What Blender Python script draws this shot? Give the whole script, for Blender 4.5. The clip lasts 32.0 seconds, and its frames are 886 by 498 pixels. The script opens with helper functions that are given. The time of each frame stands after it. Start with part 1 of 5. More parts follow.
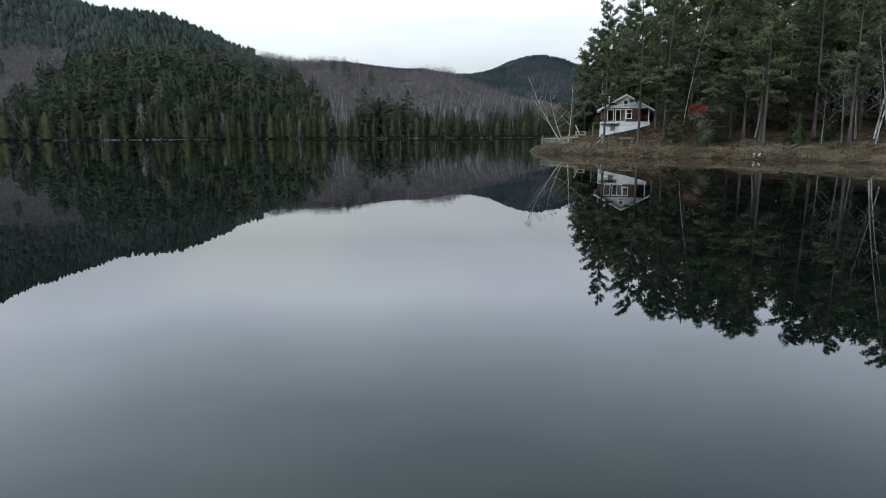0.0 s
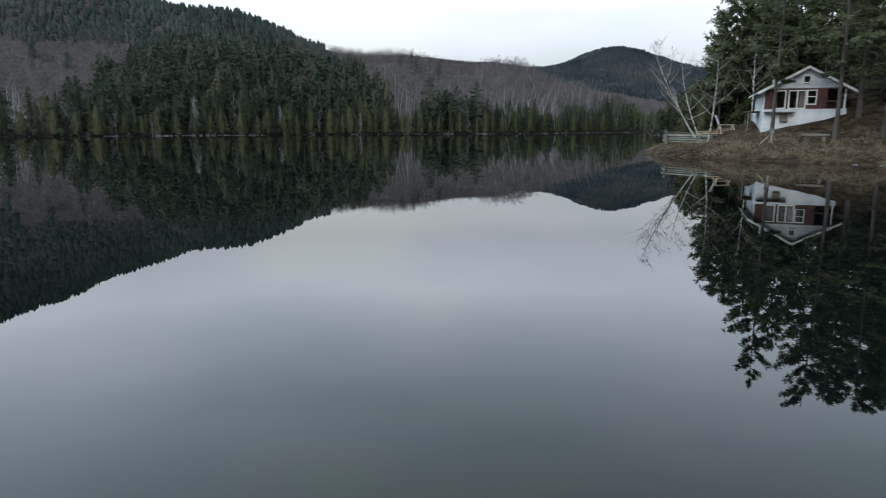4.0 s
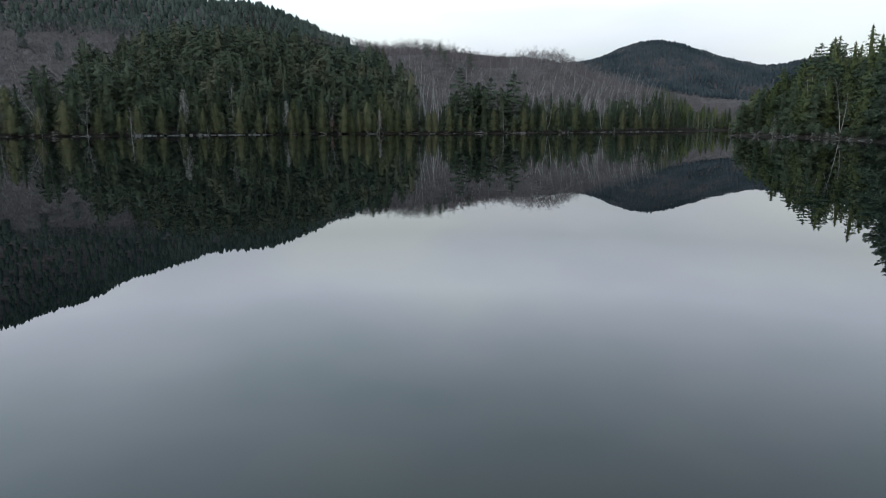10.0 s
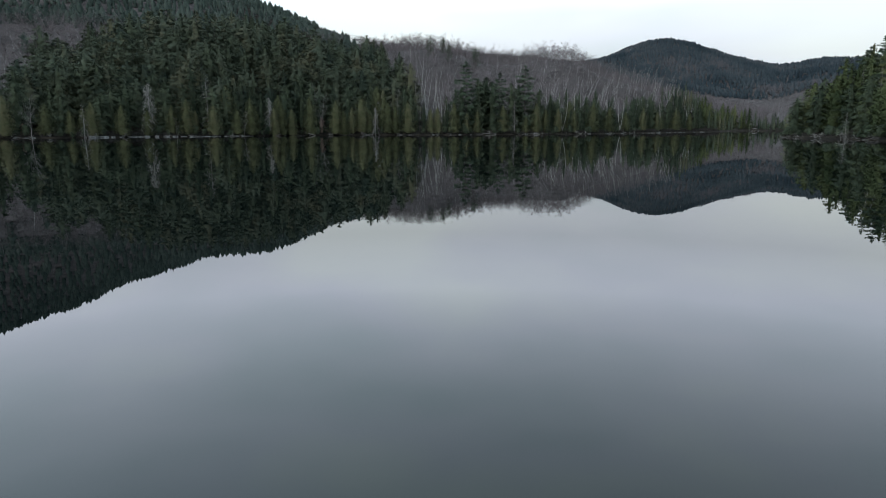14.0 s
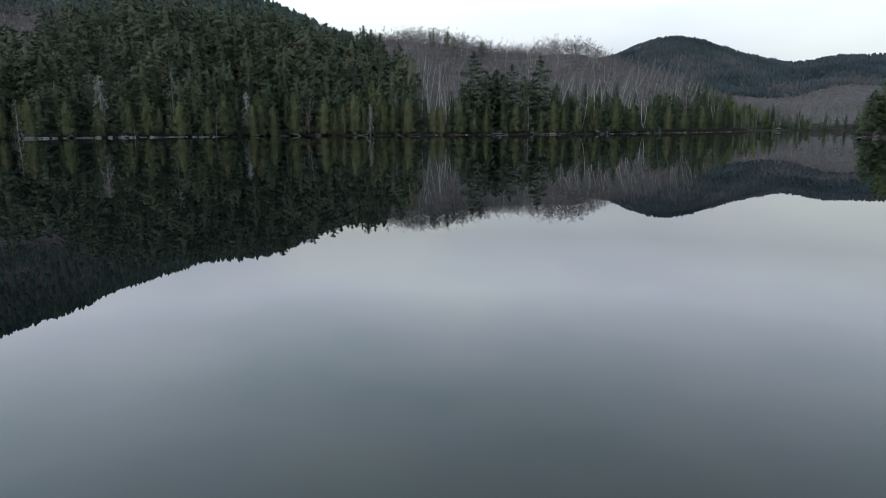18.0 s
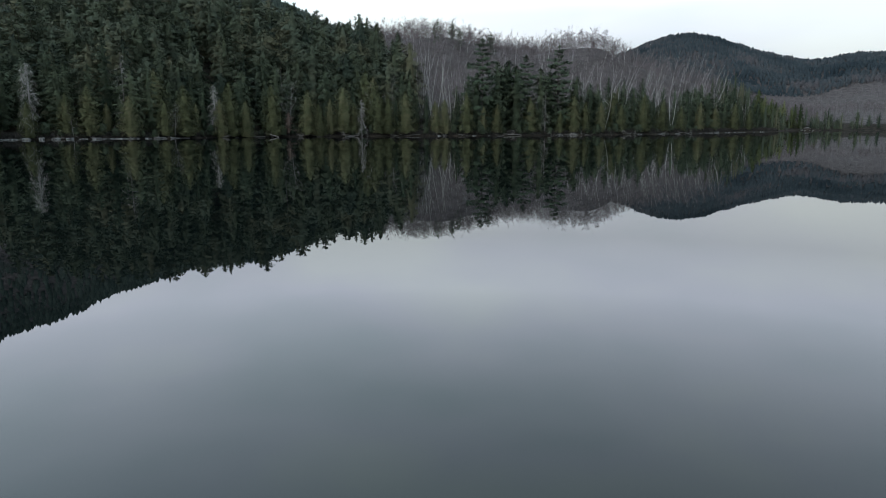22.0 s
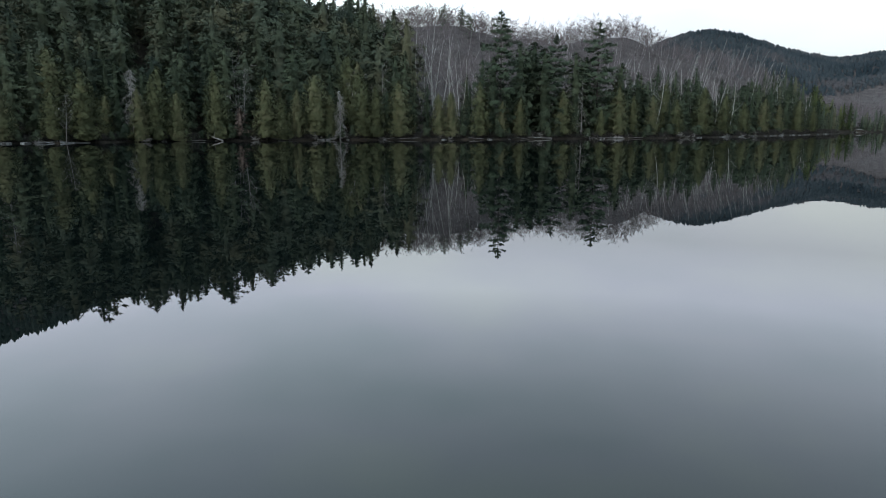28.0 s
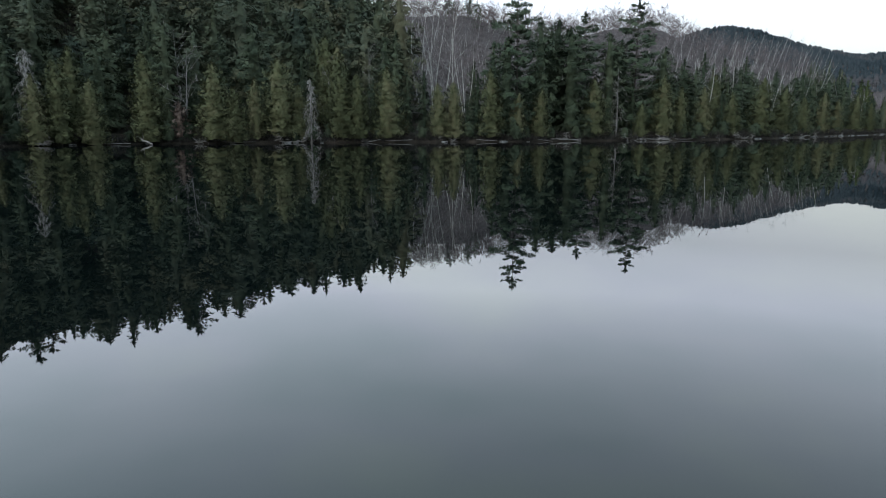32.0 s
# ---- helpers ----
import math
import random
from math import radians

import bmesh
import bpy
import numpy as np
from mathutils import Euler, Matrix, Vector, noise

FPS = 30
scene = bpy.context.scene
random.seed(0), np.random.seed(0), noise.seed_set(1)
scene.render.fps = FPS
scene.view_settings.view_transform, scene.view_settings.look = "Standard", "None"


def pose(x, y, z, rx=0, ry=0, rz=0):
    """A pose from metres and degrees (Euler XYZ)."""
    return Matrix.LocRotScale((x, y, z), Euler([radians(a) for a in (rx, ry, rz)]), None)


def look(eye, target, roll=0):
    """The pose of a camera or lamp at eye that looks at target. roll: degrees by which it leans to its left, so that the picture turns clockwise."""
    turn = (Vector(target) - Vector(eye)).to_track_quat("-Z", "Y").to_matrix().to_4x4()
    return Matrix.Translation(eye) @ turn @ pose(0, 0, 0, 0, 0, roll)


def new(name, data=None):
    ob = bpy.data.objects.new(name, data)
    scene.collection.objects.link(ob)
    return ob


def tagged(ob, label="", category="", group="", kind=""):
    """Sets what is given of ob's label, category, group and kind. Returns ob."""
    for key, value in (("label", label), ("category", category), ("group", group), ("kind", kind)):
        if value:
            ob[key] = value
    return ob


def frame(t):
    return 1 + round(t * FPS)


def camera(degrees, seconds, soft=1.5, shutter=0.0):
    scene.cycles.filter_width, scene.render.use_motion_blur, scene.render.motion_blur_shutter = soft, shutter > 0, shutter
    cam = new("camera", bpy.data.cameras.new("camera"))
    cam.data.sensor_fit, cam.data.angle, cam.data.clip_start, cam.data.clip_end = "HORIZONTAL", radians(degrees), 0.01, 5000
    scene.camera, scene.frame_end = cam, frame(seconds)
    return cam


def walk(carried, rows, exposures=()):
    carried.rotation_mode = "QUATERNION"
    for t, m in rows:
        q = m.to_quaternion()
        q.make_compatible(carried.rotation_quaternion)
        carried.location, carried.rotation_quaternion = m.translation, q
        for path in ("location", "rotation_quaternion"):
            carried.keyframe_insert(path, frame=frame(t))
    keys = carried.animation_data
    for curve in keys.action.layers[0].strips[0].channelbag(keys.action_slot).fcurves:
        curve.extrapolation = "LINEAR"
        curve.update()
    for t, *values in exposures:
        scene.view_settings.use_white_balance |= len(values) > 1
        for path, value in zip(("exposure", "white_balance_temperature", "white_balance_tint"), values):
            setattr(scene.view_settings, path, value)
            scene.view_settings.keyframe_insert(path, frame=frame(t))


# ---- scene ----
# ---------------------------------------------------------------- camera
cam = camera(70.5, 32.0, soft=0.8, shutter=0.5)
METRES, EYE, TILT, LEAN, TURN = 220.0, 2.4, -10.4, 0.0, 0.0
ROWS = [
    (0.0, 0.0, 0.0, 0.0, 0.0, 0.0, -0.0),
    (0.5, 0.0003, 0.0125, 0.0022, -0.01, -0.04, 0.01),
    (1.0, 0.0003, 0.0259, 0.0044, -0.02, -0.12, 0.01),
    (1.5, 0.0003, 0.0398, 0.0069, -0.03, -0.19, 0.01),
    (2.0, 0.0002, 0.0541, 0.0096, -0.03, -0.25, 0.02),
    (2.5, 0.0, 0.0688, 0.0122, -0.03, -0.31, 0.03),
    (3.0, -0.0005, 0.0833, 0.015, 0.6, -0.36, -0.08),
    (3.5, -0.0015, 0.0981, 0.0177, 3.33, -0.39, -0.55),
    (4.0, -0.0029, 0.1128, 0.0204, 6.18, -0.48, -1.04),
    (4.5, -0.0049, 0.1272, 0.023, 7.33, -0.53, -1.27),
    (6.5, -0.0127, 0.1862, 0.0346, 8.27, -0.69, -1.36),
    (7.0, -0.0152, 0.2016, 0.0375, 8.3, -0.71, -1.34),
    (7.5, -0.018, 0.2169, 0.0402, 8.51, -0.7, -1.37),
    (8.0, -0.0204, 0.232, 0.0431, 8.56, -0.73, -1.35),
    (8.5, -0.0221, 0.2473, 0.0458, 8.61, -0.72, -1.34),
    (9.0, -0.025, 0.2626, 0.0489, 8.61, -0.74, -1.34),
    (9.5, -0.0277, 0.2782, 0.0521, 8.64, -0.73, -1.31),
    (10.0, -0.0302, 0.2934, 0.0551, 8.66, -0.73, -1.3),
    (10.5, -0.0327, 0.3088, 0.0578, 8.69, -0.72, -1.27),
    (11.0, -0.0353, 0.3243, 0.061, 8.71, -0.72, -1.27),
    (11.5, -0.0378, 0.3398, 0.0639, 8.75, -0.71, -1.25),
    (12.0, -0.0404, 0.3554, 0.0668, 8.78, -0.71, -1.25),
    (12.5, -0.0429, 0.371, 0.0695, 8.82, -0.7, -1.24),
    (13.0, -0.0456, 0.3867, 0.0723, 8.86, -0.7, -1.24),
    (13.5, -0.0484, 0.4027, 0.0749, 8.89, -0.69, -1.23),
    (14.0, -0.0512, 0.4183, 0.0779, 8.92, -0.69, -1.24),
    (14.5, -0.0539, 0.4341, 0.0805, 8.95, -0.69, -1.25),
    (16.5, -0.0664, 0.4993, 0.0911, 9.07, -0.65, -1.2),
    (17.0, -0.0684, 0.5149, 0.0937, 9.14, -0.64, -1.21),
    (17.5, -0.0707, 0.5297, 0.0963, 9.2, -0.64, -1.19),
    (18.0, -0.0731, 0.5453, 0.0991, 9.25, -0.65, -1.18),
    (18.5, -0.0755, 0.5612, 0.1019, 9.31, -0.64, -1.19),
    (19.0, -0.078, 0.5771, 0.1048, 9.36, -0.65, -1.18),
    (19.5, -0.0801, 0.5928, 0.1077, 9.43, -0.65, -1.18),
    (20.0, -0.0825, 0.6085, 0.1109, 9.49, -0.67, -1.19),
    (20.5, -0.0848, 0.6243, 0.1134, 9.56, -0.65, -1.2),
    (21.0, -0.0871, 0.6402, 0.1164, 9.63, -0.66, -1.21),
    (21.5, -0.0895, 0.656, 0.1193, 9.69, -0.67, -1.24),
    (22.0, -0.0919, 0.6719, 0.1222, 9.75, -0.67, -1.26),
    (22.5, -0.0944, 0.6877, 0.1251, 9.8, -0.66, -1.3),
    (23.0, -0.0967, 0.7036, 0.1281, 9.87, -0.66, -1.33),
    (23.5, -0.0991, 0.7195, 0.131, 9.93, -0.66, -1.36),
    (24.0, -0.1015, 0.7352, 0.134, 9.99, -0.66, -1.41),
    (24.5, -0.1038, 0.751, 0.1372, 10.06, -0.67, -1.45),
    (25.0, -0.1064, 0.7669, 0.1403, 10.12, -0.67, -1.48),
    (25.5, -0.1089, 0.7828, 0.1431, 10.2, -0.66, -1.51),
    (27.5, -0.1204, 0.8474, 0.1553, 10.42, -0.68, -1.55),
    (28.0, -0.1227, 0.8633, 0.158, 10.52, -0.66, -1.53),
    (28.5, -0.125, 0.8791, 0.1608, 10.6, -0.64, -1.54),
    (29.0, -0.1273, 0.8946, 0.1637, 10.7, -0.65, -1.54),
    (29.5, -0.1295, 0.9101, 0.1664, 10.79, -0.65, -1.55),
    (30.0, -0.1318, 0.9258, 0.1691, 10.88, -0.64, -1.55),
    (30.5, -0.134, 0.9415, 0.1719, 10.97, -0.64, -1.57),
    (31.0, -0.1361, 0.9573, 0.1748, 11.08, -0.65, -1.58),
    (31.5, -0.1384, 0.9732, 0.1775, 11.19, -0.64, -1.59),
    (32.0, -0.1407, 0.9891, 0.1802, 11.3, -0.64, -1.6),
]
def level(t):
    """Degrees by which the camera is held straighter than the rows say, growing as it settles on its course."""
    return 0.4 * min(1, max(0, (t - 3) / 12))


walk(cam, [(t, pose(0, 0, EYE, TILT, LEAN, TURN) @ pose(METRES * x, METRES * y, METRES * z, 90 + pitch, roll - level(t), yaw)) for t, x, y, z, yaw, pitch, roll in ROWS],
     exposures=[(0, 0.05), (22, 0.05), (32, 0.27)])

# ---------------------------------------------------------------- sky and sun: a bright overcast evening
SUN_EL, SUN_ROT = radians(35), radians(200)
world = bpy.data.worlds.new("overcast_sky")
scene.world = world
world.use_nodes = True
wn, wl = world.node_tree.nodes, world.node_tree.links
wn.clear()
w_out = wn.new("ShaderNodeOutputWorld")
w_bg = wn.new("ShaderNodeBackground")
w_sky = wn.new("ShaderNodeTexSky")
w_sky.sky_type = "NISHITA"
w_sky.sun_disc = False
w_sky.sun_elevation, w_sky.sun_rotation = SUN_EL, SUN_ROT
w_dim = wn.new("ShaderNodeVectorMath")
w_dim.operation = "SCALE"
w_dim.inputs["Scale"].default_value = 0.09
w_tex = wn.new("ShaderNodeTexCoord")
w_map = wn.new("ShaderNodeMapping")
w_map.inputs["Scale"].default_value = (1.0, 1.0, 2.6)
w_noise = wn.new("ShaderNodeTexNoise")
w_noise.inputs["Scale"].default_value = 2.0
w_noise.inputs["Detail"].default_value = 4.0
w_noise.inputs["Roughness"].default_value = 0.45
w_ramp = wn.new("ShaderNodeValToRGB")
w_ramp.color_ramp.elements[0].position, w_ramp.color_ramp.elements[0].color = 0.36, (0.68, 0.79, 0.86, 1)
w_ramp.color_ramp.elements[1].position, w_ramp.color_ramp.elements[1].color = 0.64, (0.87, 0.97, 1.0, 1)
w_lilac = w_ramp.color_ramp.elements.new(0.5)
w_lilac.color = (0.79, 0.87, 0.97, 1)
w_mix = wn.new("ShaderNodeMix")
w_mix.data_type = "RGBA"
w_mix.inputs["Factor"].default_value = 0.92
w_bg.inputs["Strength"].default_value = 1.0
wl.new(w_sky.outputs["Color"], w_dim.inputs[0])
wl.new(w_tex.outputs["Generated"], w_map.inputs["Vector"])
wl.new(w_map.outputs["Vector"], w_noise.inputs["Vector"])
wl.new(w_noise.outputs["Fac"], w_ramp.inputs["Fac"])
wl.new(w_dim.outputs["Vector"], w_mix.inputs["A"])
wl.new(w_ramp.outputs["Color"], w_mix.inputs["B"])
w_sep = wn.new("ShaderNodeSeparateXYZ")
w_up = wn.new("ShaderNodeValToRGB")
up = w_up.color_ramp.elements
for place, tone in ((0.10, (0.378, 0.368, 0.355)), (0.165, (0.46, 0.45, 0.445)), (0.25, (0.82, 0.81, 0.845)), (0.33, (0.80, 0.83, 0.86)), (0.43, (0.72, 0.785, 0.815))):
    up.new(place).color = (*tone, 1)
up[0].position, up[0].color = 0.0, (0.378, 0.366, 0.348, 1)
up[len(up) - 1].position, up[len(up) - 1].color = 0.62, (0.51, 0.62, 0.66, 1)
w_brighter = wn.new("ShaderNodeVectorMath")
w_brighter.operation = "SCALE"
w_brighter.inputs["Scale"].default_value = 2.6
w_gain = wn.new("ShaderNodeVectorMath")
w_gain.operation = "MULTIPLY"
wl.new(w_tex.outputs["Generated"], w_sep.inputs["Vector"])
wl.new(w_sep.outputs["Z"], w_up.inputs["Fac"])
wl.new(w_mix.outputs["Result"], w_gain.inputs[0])
wl.new(w_up.outputs["Color"], w_brighter.inputs[0])
wl.new(w_brighter.outputs["Vector"], w_gain.inputs[1])
# the cloud is thinner and paler towards the west
w_high = wn.new("ShaderNodeMapRange")
w_high.inputs["From Min"].default_value, w_high.inputs["From Max"].default_value = 0.2, 0.55
w_high.inputs["To Max"].default_value = -0.55
w_side = wn.new("ShaderNodeMath")
w_side.operation = "MULTIPLY_ADD"
w_side.inputs[2].default_value = 1.0
w_west = wn.new("ShaderNodeVectorMath")
w_west.operation = "SCALE"
wl.new(w_sep.outputs["Z"], w_high.inputs["Value"])
wl.new(w_high.outputs["Result"], w_side.inputs[0])
wl.new(w_sep.outputs["X"], w_side.inputs[1])
wl.new(w_gain.outputs["Vector"], w_west.inputs[0])
wl.new(w_side.outputs["Value"], w_west.inputs["Scale"])
wl.new(w_west.outputs["Vector"], w_bg.inputs["Color"])
wl.new(w_bg.outputs["Background"], w_out.inputs["Surface"])

sun = new("sun", bpy.data.lights.new("sun", "SUN"))
sun.data.energy, sun.data.angle, sun.data.color = 1.3, radians(30), (1.0, 0.96, 0.9)
sun.matrix_world = look((0, 0, 100), (100 * math.sin(SUN_ROT) * -1, 100 * math.cos(SUN_ROT) * -1, 100 - 100 * math.tan(SUN_EL)))


# ---------------------------------------------------------------- materials
def material(name, colours, scale=1.0, rough=0.85, bump=0.0, bump_scale=20.0, island=0.0, per_object=0.0, stretch=(1, 1, 1), metal=0.0, spec=0.3, detail=5.0, leaf=0.0, tone=0.0):
    """Node material: noise through a colour ramp, varied by piece or object, with fine relief."""
    m = bpy.data.materials.new(name)
    m.use_nodes = True
    n, l = m.node_tree.nodes, m.node_tree.links
    b = n["Principled BSDF"]
    b.inputs["Roughness"].default_value = rough
    b.inputs["Metallic"].default_value = metal
    b.inputs["Specular IOR Level"].default_value = spec
    tc = n.new("ShaderNodeTexCoord")
    geo = n.new("ShaderNodeNewGeometry")
    mp = n.new("ShaderNodeMapping")
    mp.inputs["Scale"].default_value = stretch
    l.new(geo.outputs["Position"] if per_object == 0 else tc.outputs["Object"], mp.inputs["Vector"])
    nz = n.new("ShaderNodeTexNoise")
    nz.inputs["Scale"].default_value = scale
    nz.inputs["Detail"].default_value = detail
    nz.inputs["Roughness"].default_value = 0.6
    l.new(mp.outputs["Vector"], nz.inputs["Vector"])
    fac = nz.outputs["Fac"]
    if island or per_object:
        add = n.new("ShaderNodeMath")
        add.operation = "MULTIPLY_ADD"
        if island:
            src = geo.outputs["Random Per Island"]
            add.inputs[1].default_value = island
        else:
            oi = n.new("ShaderNodeObjectInfo")
            src = oi.outputs["Random"]
            add.inputs[1].default_value = per_object
        l.new(src, add.inputs[0])
        l.new(fac, add.inputs[2])
        sub = n.new("ShaderNodeMath")
        sub.operation = "SUBTRACT"
        sub.inputs[1].default_value = (island or per_object) / 2
        l.new(add.outputs[0], sub.inputs[0])
        fac = sub.outputs[0]
        if island and per_object:
            oi = n.new("ShaderNodeObjectInfo")
            ad2 = n.new("ShaderNodeMath")
            ad2.operation = "MULTIPLY_ADD"
            ad2.inputs[1].default_value = per_object
            l.new(oi.outputs["Random"], ad2.inputs[0])
            l.new(fac, ad2.inputs[2])
            sb2 = n.new("ShaderNodeMath")
            sb2.operation = "SUBTRACT"
            sb2.inputs[1].default_value = per_object / 2
            l.new(ad2.outputs[0], sb2.inputs[0])
            fac = sb2.outputs[0]
    if tone:
        at = n.new("ShaderNodeAttribute")
        at.attribute_name = "tone"
        ad3 = n.new("ShaderNodeMath")
        ad3.operation = "MULTIPLY_ADD"
        ad3.inputs[1].default_value = tone
        l.new(at.outputs["Fac"], ad3.inputs[0])
        l.new(fac, ad3.inputs[2])
        fac = ad3.outputs[0]
    rp = n.new("ShaderNodeValToRGB")
    els = rp.color_ramp.elements
    while len(els) < len(colours):
        els.new(0.5)
    for i, c in enumerate(colours):
        els[i].position = 0.32 + 0.36 * i / max(1, len(colours) - 1)
        els[i].color = (*c, 1)
    l.new(fac, rp.inputs["Fac"])
    l.new(rp.outputs["Color"], b.inputs["Base Color"])
    if leaf:
        tr = n.new("ShaderNodeBsdfTranslucent")
        mx = n.new("ShaderNodeMixShader")
        mx.inputs["Fac"].default_value = leaf
        l.new(rp.outputs["Color"], tr.inputs["Color"])
        l.new(b.outputs["BSDF"], mx.inputs[1])
        l.new(tr.outputs["BSDF"], mx.inputs[2])
        l.new(mx.outputs["Shader"], n["Material Output"].inputs["Surface"])
    if bump:
        bz = n.new("ShaderNodeTexNoise")
        bz.inputs["Scale"].default_value = bump_scale
        bz.inputs["Detail"].default_value = 4.0
        l.new(mp.outputs["Vector"], bz.inputs["Vector"])
        bp = n.new("ShaderNodeBump")
        bp.inputs["Strength"].default_value = min(1.0, bump)
        bp.inputs["Distance"].default_value = 0.5 / bump_scale
        l.new(bz.outputs["Fac"], bp.inputs["Height"])
        l.new(bp.outputs["Normal"], b.inputs["Normal"])
    return m


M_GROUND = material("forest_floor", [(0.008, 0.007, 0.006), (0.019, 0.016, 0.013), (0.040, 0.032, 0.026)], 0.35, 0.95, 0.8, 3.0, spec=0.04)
M_LITTERSOIL = material("needle_litter_soil", [(0.013, 0.009, 0.006), (0.038, 0.026, 0.017), (0.085, 0.060, 0.038)], 1.4, 0.95, 0.8, 6.0, spec=0.04)
M_CEDAR = material("cedar_foliage", [(0.036, 0.042, 0.021), (0.068, 0.074, 0.038), (0.100, 0.098, 0.056)], 0.5, 0.8, island=0.08, per_object=0.22, spec=0.1, leaf=0.12)
M_SPRUCE = material("spruce_foliage", [(0.018, 0.026, 0.017), (0.038, 0.050, 0.031), (0.062, 0.074, 0.046)], 0.4, 0.8, island=0.08, per_object=0.22, spec=0.1, leaf=0.12)
M_SLOPE = material("slope_conifer_foliage", [(0.021, 0.030, 0.022), (0.046, 0.055, 0.033), (0.053, 0.066, 0.047), (0.074, 0.074, 0.046)], 0.06, 0.8, island=0.06, spec=0.1, leaf=0.12, tone=0.32)
M_PINE = material("pine_foliage", [(0.025, 0.040, 0.024), (0.050, 0.070, 0.043), (0.080, 0.102, 0.066)], 0.3, 0.75, island=0.10, per_object=0.12, spec=0.15, leaf=0.15)
M_REDPINE = material("red_pine_foliage", [(0.058, 0.074, 0.038), (0.120, 0.140, 0.076), (0.19, 0.205, 0.118)], 0.3, 0.75, island=0.15, per_object=0.15, spec=0.15, leaf=0.35)
M_POINT = material("olive_point_foliage", [(0.026, 0.037, 0.016), (0.060, 0.073, 0.031), (0.100, 0.108, 0.050)], 0.08, 0.8, island=0.06, spec=0.1, leaf=0.15, tone=0.2)
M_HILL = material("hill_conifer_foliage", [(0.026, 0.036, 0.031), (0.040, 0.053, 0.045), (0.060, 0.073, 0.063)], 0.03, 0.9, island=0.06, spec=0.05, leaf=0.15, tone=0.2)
# the far hill's distance haze is mixed into its foliage colour as a blue-grey cast
M_FAR_HAZED = material("haze_tinted_far_foliage", [(0.021, 0.030, 0.037), (0.033, 0.043, 0.050), (0.045, 0.055, 0.062), (0.072, 0.067, 0.072)], 0.015, 0.9, island=0.05, spec=0.05, leaf=0.2, tone=0.09)
M_TWIG = material("bare_twigs", [(0.058, 0.049, 0.052), (0.105, 0.090, 0.094), (0.155, 0.137, 0.141)], 0.06, 0.9, island=0.2, spec=0.1)
M_LEAFFLOOR = material("fallen_leaf_floor", [(0.034, 0.029, 0.029), (0.058, 0.050, 0.050), (0.088, 0.076, 0.075)], 0.2, 0.95, 0.8, 3.0, spec=0.04)
M_BARK = material("conifer_bark", [(0.022, 0.019, 0.017), (0.052, 0.045, 0.040), (0.092, 0.081, 0.073)], 1.5, 0.9, 0.6, 14.0, stretch=(1, 1, 0.25))
M_BIRCH = material("birch_bark", [(0.05, 0.047, 0.044), (0.31, 0.30, 0.285), (0.46, 0.45, 0.43)], 2.2, 0.7, 0.3, 20.0, stretch=(0.6, 0.6, 2.0))
M_GREYBARK = material("grey_hardwood_bark", [(0.045, 0.040, 0.040), (0.085, 0.078, 0.077), (0.17, 0.16, 0.16)], 0.25, 0.9, stretch=(1, 1, 0.1))
M_DEAD = material("weathered_grey_wood", [(0.05, 0.047, 0.044), (0.115, 0.110, 0.105), (0.21, 0.20, 0.195)], 1.2, 0.9, 0.5, 18.0, stretch=(1, 1, 0.3))
M_ROCK = material("shore_rock", [(0.030, 0.030, 0.030), (0.095, 0.096, 0.096), (0.20, 0.202, 0.20)], 1.6, 0.85, 0.7, 6.0)


def water_material():
    m = bpy.data.materials.new("still_lake_water")
    m.use_nodes = True
    n, l = m.node_tree.nodes, m.node_tree.links
    b = n["Principled BSDF"]
    b.inputs["Base Color"].default_value = (0.0009, 0.0020, 0.0021, 1)
    b.inputs["Roughness"].default_value = 0.003
    b.inputs["IOR"].default_value = 1.333
    geo = n.new("ShaderNodeNewGeometry")
    mp = n.new("ShaderNodeMapping")
    mp.inputs["Scale"].default_value = (0.25, 1.0, 1.0)
    l.new(geo.outputs["Position"], mp.inputs["Vector"])
    nz = n.new("ShaderNodeTexNoise")
    nz.inputs["Scale"].default_value = 0.9
    nz.inputs["Detail"].default_value = 2.0
    l.new(mp.outputs["Vector"], nz.inputs["Vector"])
    bp = n.new("ShaderNodeBump")
    bp.inputs["Strength"].default_value = 0.03
    bp.inputs["Distance"].default_value = 0.02
    l.new(nz.outputs["Fac"], bp.inputs["Height"])
    l.new(bp.outputs["Normal"], b.inputs["Normal"])
    return m


M_WATER = water_material()

# ---------------------------------------------------------------- plan of the lake and its hills
WEST = [(-120, -150), (-190, -40), (-215, 80), (-190, 180), (-163, 222), (-143, 238), (-132, 246), (-124, 262), (-105, 280.5), (-93, 301),
        (-71, 315), (-55, 322), (-40, 328), (-28, 338), (-12, 346), (5, 362), (20, 384), (35, 408), (55, 440), (75, 472), (95, 508)]
NORTH = [(118, 570), (140, 618), (180, 640), (225, 620), (205, 540), (150, 450), (104, 380), (78, 320), (64, 294)]
EAST = [(53, 282), (55, 265), (57, 245), (59, 226), (55, 200), (48, 170), (40, 150), (37, 138), (32, 122), (25, 111), (19, 102), (15.5, 95), (12, 89.5), (13, 83),
        (17, 75.5), (21, 70.5), (25, 66), (30.5, 60), (36, 51), (46, 36), (64, 12), (88, -40), (80, -120), (0, -170)]
LAKE = np.array(WEST + NORTH + EAST, float)


